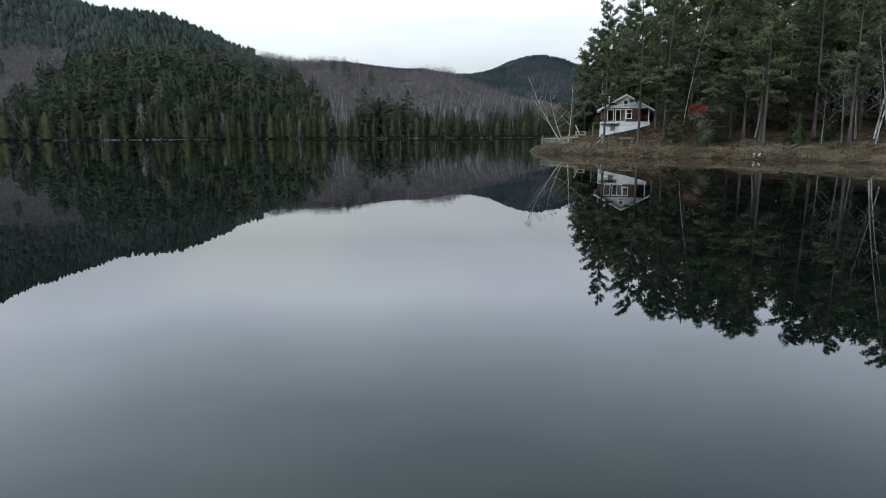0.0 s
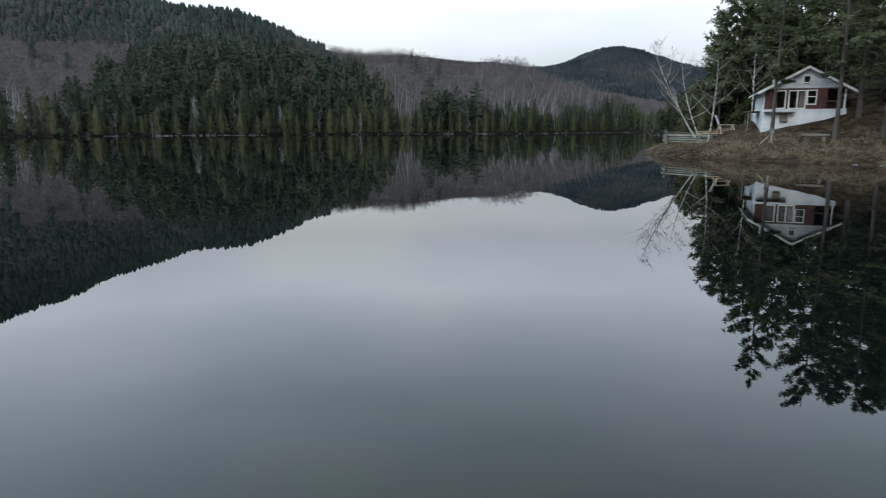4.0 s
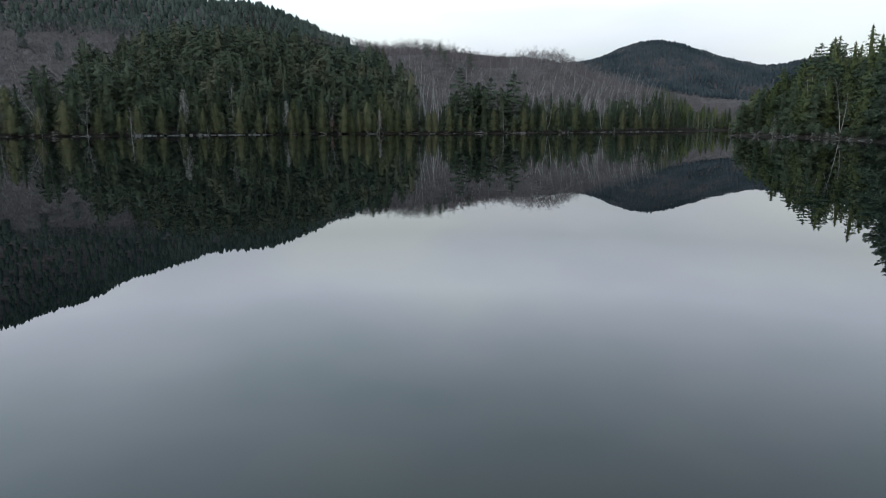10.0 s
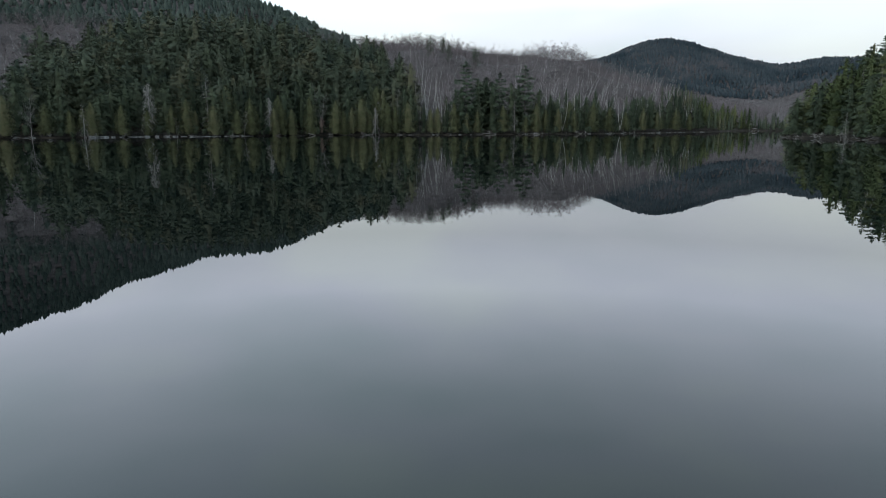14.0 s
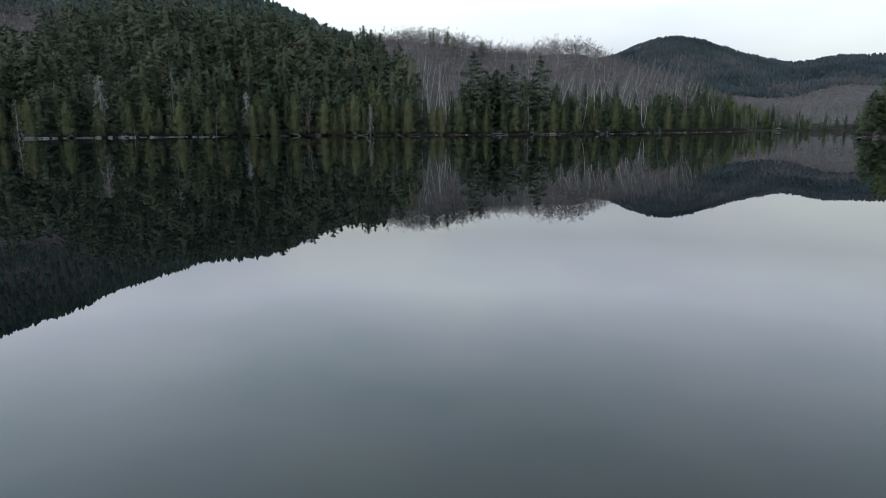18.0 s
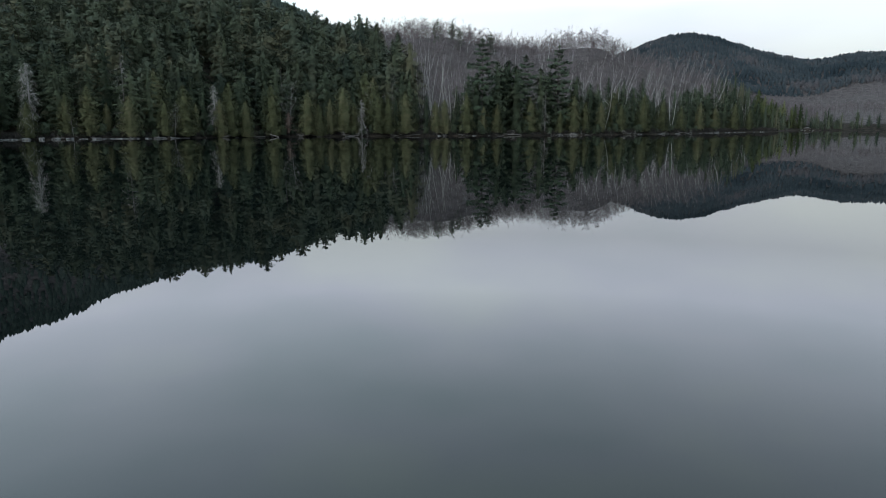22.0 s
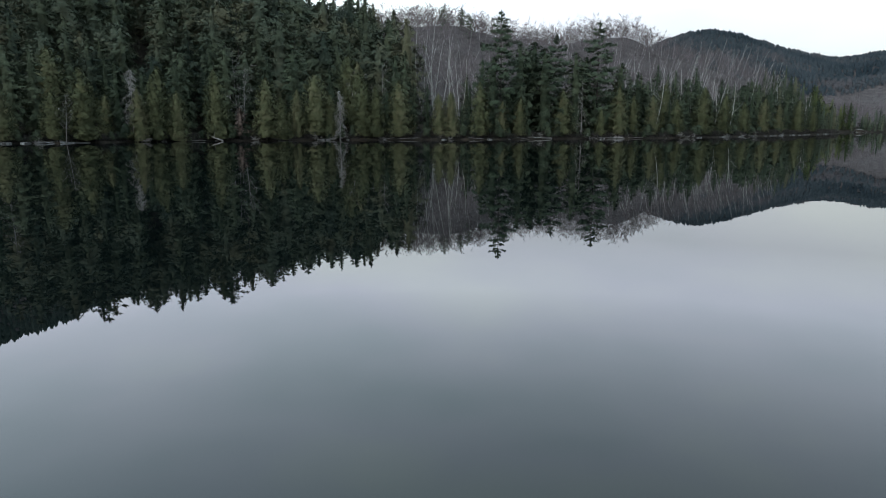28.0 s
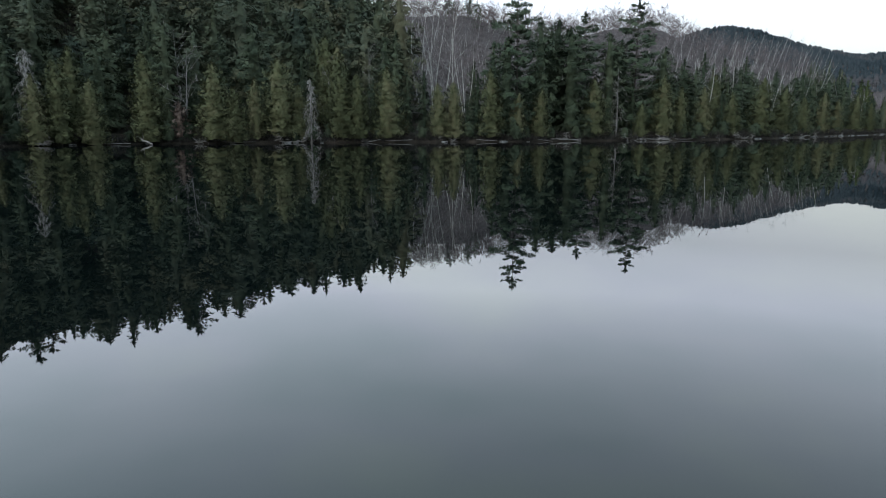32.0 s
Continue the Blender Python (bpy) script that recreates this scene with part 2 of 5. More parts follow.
def shore_distance(P):
    """Distance to the lake's edge: positive on land, negative on the water."""
    A, B = LAKE, np.roll(LAKE, -1, axis=0)
    best = np.full(len(P), 1e9)
    inside = np.zeros(len(P), bool)
    for a, b in zip(A, B):
        ab = b - a
        t = np.clip(((P - a) @ ab) / (ab @ ab), 0, 1)
        q = P - (a + t[:, None] * ab)
        best = np.minimum(best, np.hypot(q[:, 0], q[:, 1]))
        if a[1] != b[1]:
            cross = (a[1] > P[:, 1]) != (b[1] > P[:, 1])
            inside ^= cross & (P[:, 0] < a[0] + (P[:, 1] - a[1]) / (b[1] - a[1]) * ab[0])
    return np.where(inside, -best, best)


def waves(P, size, seed):
    """A cheap rolling unevenness between -1 and 1."""
    r = np.random.RandomState(seed)
    s = np.zeros(len(P))
    for k in range(6):
        a = r.uniform(0, 6.28)
        f = 6.28 / (size * r.uniform(0.5, 1.6))
        s += np.sin((P[:, 0] * math.cos(a) + P[:, 1] * math.sin(a)) * f + r.uniform(0, 6.28))
    return s / 3.0


def smooth(v, a, b):
    t = np.clip((v - a) / (b - a), 0, 1)
    return t * t * (3 - 2 * t)


def bell(P, x, y, rx, ry):
    return np.exp(-((P[:, 0] - x) / rx) ** 2 - ((P[:, 1] - y) / ry) ** 2)


def land(P, d=None):
    """Height of the ground over the water at the points P."""
    P = np.asarray(P, float).reshape(-1, 2)
    if d is None:
        d = shore_distance(P)
    d = d + 0.55 * waves(P, 9.0, 3)
    x, y = P[:, 0], P[:, 1]
    west = smooth(x - 0.35 * (y - 330), 120, 40) * smooth(y, 0, 150)
    east = 1 - west
    dl = np.maximum(d, 0)
    bank = (0.5 - 0.2 * west) * (1 - np.exp(-dl / 0.7))
    crest = np.clip(39 - 0.14 * x, 10, 45)
    away = smooth(x, -60, 10)
    hw = crest * (smooth(dl, 30 - 22 * away, 240 - 125 * away) - 0.5 * smooth(dl, 280, 520)) + (22 * bell(P, -135, 352, 70, 70) + 13 * bell(P, -285, 430, 90, 95)) * smooth(dl, 1, 55)
    hw += (146 * bell(P, -582, 880, 390, 400) + 105 * bell(P, -830, 740, 250, 250)) * smooth(dl, 20, 250) * smooth(y + 0.3 * np.maximum(-x - 200, 0), 480, 820) + 0.1 * np.minimum(dl, 30) + 6 * bell(P, -40, 550, 75, 90) + 13 * bell(P, -88, 500, 45, 80) - 3 * bell(P, -108, 388, 35, 40) + 5 * bell(P, -40, 475, 45, 60) + 4 * bell(P, -25, 525, 55, 45)
    for bx, by, br, up in ((-680, 740, 80, 19.5), (-590, 790, 60, -2.5), (-510, 830, 60, -3.5), (-435, 835, 55, -9.5), (-350, 875, 60, 12), (-245, 765, 60, -1), (-150, 785, 60, -5)):
        hw += up * bell(P, bx, by, br, 2.2 * br)
    hw += (13 * bell(P, 52, 505, 34, 45) + 10 * bell(P, 86, 556, 26, 40)) * smooth(dl, 2, 26)
    he = 0.17 * np.minimum(dl, 18) + 0.11 * np.clip(dl - 18, 0, 60) + 0.05 * np.clip(dl - 78, 0, 300)
    he = he + 11 * smooth(dl, 24, 80) * smooth(140 - y, 0, 30)
    he = he + 8 * bell(P, 82, 268, 30, 60) * smooth(dl, 0, 20)
    he = he + 2.5 * bell(P, 34, 88, 14, 10) + 1.15 * bell(P, 30, 80.5, 6, 5)
    far = (88 + 6 * waves(P, 700, 5)) * smooth(y, 820, 1330) * smooth(dl, 30, 300) + 54 * bell(P, 203, 1330, 112, 190)
    ring = 70 * smooth(np.hypot(x, y - 400), 1300, 1900)
    h = bank + west * hw + east * he + far * smooth(x, -500, -150) + ring * 0.6
    h += (0.12 * waves(P, 6.0, 8) + 0.9 * waves(P, 45.0, 9) * smooth(dl, 15, 60)) * smooth(dl, 0.5, 4) + 4 * waves(P, 190, 11) * smooth(dl, 120, 350)
    return np.where(d < 0, np.maximum(-3.0, d * 0.3), h)


def part(name, me, mats, parent=None, label=""):
    """One mesh object, under a thing or at the top level."""
    if isinstance(me, bmesh.types.BMesh):
        d = bpy.data.meshes.new(name)
        me.to_mesh(d)
        me.free()
        me = d
    if not me.materials:
        for m in mats if isinstance(mats, (list, tuple)) else [mats]:
            me.materials.append(m)
    ob = new(name, me)
    ob.parent = parent
    return tagged(ob, label)


def mesh_of(name, V, F, smooth_shade=False, index=None, normals=None, tone=None):
    """A mesh from arrays of corners and of three- or four-sided faces."""
    V, F = np.asarray(V, np.float32), np.asarray(F, np.int32)
    me = bpy.data.meshes.new(name)
    k = F.shape[1]
    me.vertices.add(len(V))
    me.vertices.foreach_set("co", V.ravel())
    me.loops.add(F.size)
    me.loops.foreach_set("vertex_index", F.ravel())
    me.polygons.add(len(F))
    me.polygons.foreach_set("loop_start", np.arange(0, F.size, k, dtype=np.int32))
    me.polygons.foreach_set("use_smooth", np.full(len(F), smooth_shade))
    if index is not None:
        me.polygons.foreach_set("material_index", np.asarray(index, np.int32))
    me.update(calc_edges=True)
    me.validate()
    if normals is not None:
        me.attributes.new("custom_normal", "FLOAT_VECTOR", "POINT").data.foreach_set("vector", np.asarray(normals, np.float32).ravel())
    if tone is not None:
        me.attributes.new("tone", "FLOAT", "POINT").data.foreach_set("value", np.asarray(tone, np.float32))
    return me


# ---------------------------------------------------------------- ground and water
def steps(lo, hi, fine_lo, fine_hi, fine, growth):
    a = list(np.arange(fine_lo, fine_hi, fine))
    s, v = fine, a[-1]
    while v < hi:
        s = min(s * growth, 60)
        v += s
        a.append(v)
    s, v = fine, a[0]
    while v > lo:
        s = min(s * growth, 60)
        v -= s
        a.insert(0, v)
    return np.array(a)


GX, GY = steps(-2600, 2600, -150, 90, 1.6, 1.09), steps(-1600, 3600, 40, 455, 1.6, 1.07)
gx, gy = np.meshgrid(GX, GY)
GP = np.column_stack([gx.ravel(), gy.ravel()])
gz = land(GP)
ni, nj = len(GX), len(GY)
ii, jj = np.meshgrid(np.arange(ni - 1), np.arange(nj - 1))
q = (jj * ni + ii).ravel()
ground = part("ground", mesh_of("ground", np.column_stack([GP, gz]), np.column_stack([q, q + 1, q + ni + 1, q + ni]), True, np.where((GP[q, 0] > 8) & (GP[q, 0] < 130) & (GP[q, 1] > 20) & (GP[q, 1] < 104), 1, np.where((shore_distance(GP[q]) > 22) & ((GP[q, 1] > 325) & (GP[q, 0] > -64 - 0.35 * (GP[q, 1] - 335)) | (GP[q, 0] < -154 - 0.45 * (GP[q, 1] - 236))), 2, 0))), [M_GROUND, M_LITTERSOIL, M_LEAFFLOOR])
tagged(ground, "brown leaf-littered forest floor rising from the lake into hills", "ground", kind="structure")
wv = [(-2600, -1600, 0), (2600, -1600, 0), (2600, 3600, 0), (-2600, 3600, 0)]
water = part("water", mesh_of("water", wv, [(0, 1, 2, 3)]), M_WATER)
tagged(water, "still dark lake water mirroring the overcast sky and wooded hills", "lake", kind="structure")


# ---------------------------------------------------------------- trees
def tube(path, radii, sides=5):
    """A tapered tube along the points of path: corners and three-sided faces."""
    path = np.asarray(path, float)
    V, F = [], []
    for i, p in enumerate(path):
        t = path[min(i + 1, len(path) - 1)] - path[max(i - 1, 0)]
        t = t / (np.linalg.norm(t) + 1e-9)
        a = np.cross(t, (0.31, 0.95, 0.05) if abs(t[1]) < 0.9 else (1, 0, 0))
        a /= np.linalg.norm(a) + 1e-9
        b = np.cross(t, a)
        for k in range(sides):
            w = 6.2832 * k / sides
            V.append(p + radii[i] * (a * math.cos(w) + b * math.sin(w)))
    for i in range(len(path) - 1):
        for k in range(sides):
            a, b = i * sides + k, i * sides + (k + 1) % sides
            F += [(a, b, b + sides), (a, b + sides, a + sides)]
    return np.array(V), np.array(F)


def join(pieces):
    V, F, n = [], [], 0
    for v, f in pieces:
        if len(v):
            V.append(v)
            F.append(np.asarray(f) + n)
            n += len(v)
    return np.concatenate(V), np.concatenate(F)


def needles(P, U, size, rng, leaves, flat=0.6, slim=0.22, fan=0.75, face=0.0):
    """Fine fans at P along U: several narrow leaves each, spread round the direction of the twig."""
    n = len(P)
    U = U / (np.linalg.norm(U, axis=1, keepdims=True) + 1e-9)
    P, U, s = np.repeat(P, leaves, 0), np.repeat(U, leaves, 0), np.repeat(size, leaves)[:, None]
    m = n * leaves
    J = rng.normal(size=(m, 3))
    J[:, 2] *= flat
    D = U + J * fan * 0.6
    D /= np.linalg.norm(D, axis=1, keepdims=True) + 1e-9
    N = rng.normal(size=(m, 3))
    if face:
        out = P * (1, 1, 0)
        out /= np.linalg.norm(out, axis=1, keepdims=True) + 0.2
        N = N * 0.5 + (out * 0.65 + (0, 0, 0.8)) * face
    W = np.cross(D, N)
    W /= np.linalg.norm(W, axis=1, keepdims=True) + 1e-9
    B = P + J * s * 0.35 - D * s * 0.3
    L = s * rng.uniform(0.7, 1.3, (m, 1))
    V = np.stack([B + W * s * slim, B - W * s * slim, B + D * L], 1).reshape(-1, 3)
    return V, np.arange(3 * m).reshape(-1, 3)


def soften(crown, seed, up=0.8, out=0.65, rough=0.25):
    """Normals that follow the whole crown, so that its many small leaves take the light as one soft mass."""
    v, f = crown
    r = np.random.RandomState(seed)
    c = v[f].mean(1)
    n = c * (1, 1, 0)
    n /= np.linalg.norm(n, axis=1, keepdims=True) + 0.3
    q = np.clip((c[:, 2] - c[:, 2].min()) / max(np.ptp(c[:, 2]), 0.1), 0, 1)
    n = n * out + np.column_stack([0 * q, 0 * q, up * (0.45 + 0.75 * q)]) + r.normal(0, rough, c.shape)
    n /= np.linalg.norm(n, axis=1, keepdims=True)
    g = np.cross(v[f[:, 1]] - v[f[:, 0]], v[f[:, 2]] - v[f[:, 0]])
    f = np.where((np.sum(g * n, 1) < 0)[:, None], f[:, ::-1], f)
    N = np.zeros_like(v)
    N[f.ravel()] = np.repeat(n, 3, axis=0)
    return v, f, N


def plume(seed, H, R, low, arms, leaves, size, power=0.8, blunt=0.4, droop=0.4, lift=0.2, wide=0.32, thick=0.05, whorls=0, gaps=0.0, slim=0.3, rag=0.3, hang=-0.55, r0=0.15, limbs=False, sides=5, core=0.5, tiers=9, round_by=8):
    """A conifer: a trunk, and a crown of flat feathered boughs, each a fan of many small leaf sprays round a dense tiered core. low: height of the lowest boughs."""
    r = np.random.RandomState(seed)
    lean = r.normal(0, 0.012, 2) * H
    f = (np.arange(arms) + r.uniform(0, 1, arms)) / arms
    if whorls:
        f = (np.floor(f * whorls) + 0.5 + r.normal(0, 0.2, arms)) / whorls
    f = np.clip(f, 0, 0.985)
    w = np.arange(arms) * 2.4 + r.normal(0, 0.5, arms)
    lop = r.uniform(0, 6.28)
    L = R * ((1 - f) ** power + blunt * np.minimum(1, (1 - f) * 4)) / (1 + blunt) * np.minimum(1, 0.75 + 3 * f) * r.uniform(1 - 2 * rag, 1.15, arms) * (1 + 0.13 * np.cos(w - lop))
    L = np.where(r.rand(arms) < gaps, 0.15 * L, L) + 0.03 * R
    dr, li = droop * r.uniform(0.6, 1.4, arms), lift + 0.25 * f
    z0 = low + (H - low) * f
    p = (L + 0.10 * R) ** 1.5
    k = r.choice(arms, leaves, p=p / p.sum())
    g = r.uniform(0.16, 1, leaves) ** 0.6
    o = np.column_stack([np.cos(w), np.sin(w), 0 * w])
    sd = np.column_stack([-np.sin(w), np.cos(w), 0 * w])
    ax = np.column_stack([lean[0] * f * f, lean[1] * f * f, z0])
    lat = r.normal(0, 1, leaves) * wide * L[k] * np.clip(1.15 - g, 0.15, 1) * 0.8
    rise_z = L[k] * (li[k] * g - dr[k] * g * g) + r.normal(0, thick, leaves) * L[k] - 0.25 * np.abs(lat)
    P = ax[k] + o[k] * (L[k] * g)[:, None] + sd[k] * lat[:, None]
    P[:, 2] += rise_z
    D = o[k] * 0.35 + sd[k] * (np.sign(lat) * r.uniform(0.25, 1.0, leaves))[:, None] + r.normal(0, 0.35, (leaves, 3))
    D[:, 2] += hang + 0.4 * f[k]
    m = max(6, leaves // 60)
    u = r.uniform(0, 1, m)
    P = np.vstack([P, np.column_stack([lean[0] + r.normal(0, 0.02, m) * R * u, lean[1] + r.normal(0, 0.02, m) * R * u, H - 0.09 * H * u])])
    D = np.vstack([D, r.normal(0, 0.45, (m, 3)) + (0, 0, 0.8)])
    D /= np.linalg.norm(D, axis=1, keepdims=True)
    n = P * (1, 1, 0)
    n = n / (np.linalg.norm(n, axis=1, keepdims=True) + 0.3) * 0.85 + (0, 0, 0.45) + r.normal(0, 0.35, P.shape)
    W = np.cross(D, n)
    W /= np.linalg.norm(W, axis=1, keepdims=True) + 1e-9
    s = (size * r.uniform(0.6, 1.35, len(P)))[:, None]
    V = np.stack([P - D * s * 0.4 + W * s * slim, P - D * s * 0.4 - W * s * slim, P + D * s * 0.7], 1).reshape(-1, 3)
    wood = [tube([(0, 0, 0), (lean[0] * 0.25, lean[1] * 0.25, H * 0.5), (lean[0], lean[1], H * 0.97)], [r0, r0 * 0.6, 0.02], sides)]
    if limbs:
        for b in range(arms):
            if L[b] > 0.6:
                mid, tip = (ax[b] + o[b] * L[b] * q + (0, 0, L[b] * (li[b] * q - dr[b] * q * q)) for q in (0.5, 0.9))
                wood.append(tube([ax[b], mid, tip], [0.014 * L[b] + 0.012, 0.009 * L[b] + 0.008, 0.006], 3))
    V, F, N = soften((V, np.arange(len(V)).reshape(-1, 3)), seed + 1, rough=0.15)
    if core:
        j = np.repeat(np.arange(2 * tiers + 1), round_by)
        q = np.minimum(j / (2 * tiers), 0.97)
        even = j % 2 == 0
        turn = np.tile(np.arange(round_by), 2 * tiers + 1) * 6.2832 / round_by + 0.35 * j
        rad = core * R * ((1 - q) ** power + blunt * np.minimum(1, (1 - q) * 4)) / (1 + blunt) * np.minimum(1, 0.75 + 3 * q)
        rad = rad * np.where(even, 1.08, 0.76) * r.uniform(0.78, 1.16, len(j)) * (1 + 0.13 * np.cos(turn - lop))
        cv = np.column_stack([rad * np.cos(turn) + lean[0] * q * q, rad * np.sin(turn) + lean[1] * q * q, low + (H - low) * q + rad * np.where(even, lift - droop, 0.0) * 0.6 + r.normal(0, 0.05, len(j)) * R])
        cn = np.column_stack([0.7 * np.cos(turn), 0.7 * np.sin(turn), np.where(even, 0.6, 0.3) * (0.5 + 0.8 * q)]) + r.normal(0, 0.10, cv.shape)
        a = np.arange(2 * tiers * round_by)
        b = a // round_by * round_by + (a + 1) % round_by
        cf = np.vstack([np.column_stack([a, b, b + round_by]), np.column_stack([a, b + round_by, a + round_by])])
        F, V, N = np.vstack([F, cf + len(V)]), np.vstack([V, cv]), np.vstack([N, cn / np.linalg.norm(cn, axis=1, keepdims=True)])
    return join(wood), (V, F, N)


def bare_tree(seed, H, spread, low, limbs, twigs, r0, lean=(0, 0), twig_w=0.03, sides=5, droop=0.0, curve=0.05):
    """A leafless broadleaf tree: a bent trunk with limbs, and fine twigs as narrow blades."""
    r = np.random.RandomState(seed)
    bend = r.normal(0, curve, 2) * H
    def at(f):
        return np.array((lean[0] * H * f + bend[0] * f * (1 - f), lean[1] * H * f + bend[1] * f * (1 - f), H * f))
    cuts = 7 if sides > 3 else 4
    wood = [tube([at(f) for f in np.linspace(0, 1, cuts)], [r0 * (1 - 0.93 * f) + 0.008 for f in np.linspace(0, 1, cuts)], sides)]
    V, F = [], []
    def blade(p, q, w):
        t = q - p
        a = np.cross(t, r.normal(size=3))
        a /= np.linalg.norm(a) + 1e-9
        n = len(V)
        V.extend([p - a * w, p + a * w, q])
        F.append((n, n + 1, n + 2))
    for k in range(limbs):
        f = low + (0.97 - low) * (k + r.uniform(0, 0.9)) / limbs
        w = r.uniform(0, 6.28)
        L = spread * r.uniform(0.6, 1.15) * (1.15 - 0.75 * f)
        up = r.uniform(0.35, 1.1) - droop
        p0 = at(f)
        d = np.array((math.cos(w), math.sin(w), up))
        p1 = p0 + d * L * 0.5
        p2 = p1 + np.array((math.cos(w + r.normal(0, 0.4)), math.sin(w + r.normal(0, 0.4)), up + r.uniform(-0.1, 0.5) - droop)) * L * 0.5
        rr = r0 * (1 - 0.9 * f) * 0.5
        if sides > 3:
            wood.append(tube([p0, p1, p2], [rr + 0.006, rr * 0.55 + 0.005, 0.005], 3))
        else:
            blade(p0, p1, rr), blade(p0 + (p1 - p0) * 0.6, p2, rr * 0.7)
        for j in range(twigs):
            g = r.uniform(0.15, 1.0)
            s = p0 + (p1 - p0) * min(1, g * 2) + (p2 - p1) * max(0, g * 2 - 1)
            t = r.normal(size=3) * (0.6, 0.6, 0.45) + d * 0.35 + (0, 0, 0.3 - droop)
            e = s + t * L * r.uniform(0.18, 0.42)
            blade(s, e, twig_w * r.uniform(0.5, 1.2))
            for _ in range(2):
                g2 = s + (e - s) * r.uniform(0.3, 0.9)
                blade(g2, g2 + (t + r.normal(size=3) * 0.7) * L * r.uniform(0.08, 0.2), twig_w * 0.6)
    return join(wood), (np.array(V), np.array(F))


def scatter(lo, hi, pitch, seed, keep, near=1.5):
    """Jittered places on land where keep(P, d) says so."""
    r = np.random.RandomState(seed)
    xs, ys = np.arange(lo[0], hi[0], pitch), np.arange(lo[1], hi[1], pitch)
    X, Y = np.meshgrid(xs, ys)
    P = np.column_stack([X.ravel(), Y.ravel()]) + r.uniform(-0.48, 0.48, (X.size, 2)) * pitch
    d = shore_distance(P)
    k = keep(P, d, r) & (d > near)
    return P[k], d[k]


def forest(name, label, templates, P, seed, mats, scale=(0.75, 1.2), kind_of=None, sink=0.15):
    """One joined object of many trees: templates are pairs (trunk, crown); each tree has a tone of its own."""
    r = np.random.RandomState(seed)
    n = len(P)
    z = land(P)
    which = r.randint(0, len(templates), n) if kind_of is None else kind_of
    VV, FF, MM, NN, TT, off = [], [], [], [], [], 0
    for k, pieces in enumerate(templates):
        idx = np.nonzero(which == k)[0]
        if not len(idx):
            continue
        a = r.uniform(0, 6.2832, len(idx))
        s = r.uniform(*scale, len(idx))
        sx = s * r.uniform(0.85, 1.15, len(idx))
        tone = r.uniform(-0.5, 0.5, len(idx))
        ca, sa = np.cos(a)[:, None], np.sin(a)[:, None]
        for slot, piece in enumerate(pieces):
            v, f = piece[:2]
            X = (v[None, :, 0] * ca - v[None, :, 1] * sa) * sx[:, None] + P[idx, 0][:, None]
            Y = (v[None, :, 0] * sa + v[None, :, 1] * ca) * sx[:, None] + P[idx, 1][:, None]
            Z = v[None, :, 2] * s[:, None] + (z[idx] - sink)[:, None]
            VV.append(np.stack([X, Y, Z], 2).reshape(-1, 3))
            FF.append((f[None] + (np.arange(len(idx)) * len(v))[:, None, None]).reshape(-1, 3) + off)
            MM.append(np.full(len(idx) * len(f), slot))
            TT.append(np.repeat(tone, len(v)))
            if len(pieces[1]) == 3:
                q = piece[2] if slot else v * (1, 1, 0) / (np.linalg.norm(v * (1, 1, 0), axis=1, keepdims=True) + 1e-6) + (0, 0, 0.01)
                NN.append(np.stack([q[None, :, 0] * ca - q[None, :, 1] * sa, q[None, :, 0] * sa + q[None, :, 1] * ca, q[None, :, 2] + 0 * ca], 2).reshape(-1, 3))
            off += len(idx) * len(v)
    me = mesh_of(name, np.concatenate(VV), np.concatenate(FF), bool(NN), np.concatenate(MM), np.concatenate(NN) if NN else None, np.concatenate(TT))
    ob = part(name, me, mats)
    return tagged(ob, label, "forest", kind="stuff")


def block_edge(P):
    """Positive west of the edge where the dense conifers give way to bare hardwoods."""
    return -64 - 0.35 * (P[:, 1] - 335) - P[:, 0] + 5 * waves(P, 45, 23)


lo_spruce = [plume(20 + i, 10 + 2.2 * i, 4.0, 0.6, 60, 520, 0.8, 0.75, 0.5, thick=0.08, slim=0.2, sides=3, core=0.3, tiers=6, round_by=6) for i in range(5)]
slope_spruce = [plume(320 + i, 15 + 1.3 * i, 4.0, 0.8, 110, 2000, 0.70, 0.8, 0.4, 0.4, thick=0.05, slim=0.16, sides=3, core=0.28, round_by=6) for i in range(3)]
slope_hemlock = [plume(325 + i, 14 + i, 4.9, 0.8, 110, 2300, 0.76, 0.5, 0.7, 0.4, thick=0.05, slim=0.16, sides=3, core=0.28, round_by=6) for i in range(5)]
slope_pine = [plume(330 + i, 17.5, 5.2, 2.5, 90, 2200, 0.58, 0.5, 0.4, 0.10, 0.03, 0.36, 0.035, whorls=11, gaps=0.1, hang=0.1, slim=0.2, sides=3, core=0.0) for i in range(2)]
near_con = [plume(350 + i, 8 + 1.1 * i, 3.7, 0.4, 40, 150, 0.85, 0.5, 0.9, sides=3, core=0.6, tiers=3, round_by=5) for i in range(4)]
mid_hw = [bare_tree(40 + i, 9.5, 3.8, 0.10, 11, 7, 0.05, (0.02 * i, 0.01), 0.088, 3) for i in range(5)]
far_con = [plume(50 + i, 8 + i, 3.5, 0.5, 30, 34, 1.1, 0.5, 1.0, slim=0.36, sides=3, core=0.8, tiers=2, round_by=5) for i in range(5)]
small_con = [plume(55 + i, 5.6 + 0.6 * i, 3.0, 0.3, 22, 18, 1.1, 0.4, 1.3, slim=0.40, sides=3, core=0.85, tiers=2, round_by=5) for i in range(5)]
far_hw = [bare_tree(60 + i, 11, 4.2, 0.25, 6, 3, 0.12, (0, 0), 0.22, 3) for i in range(4)]


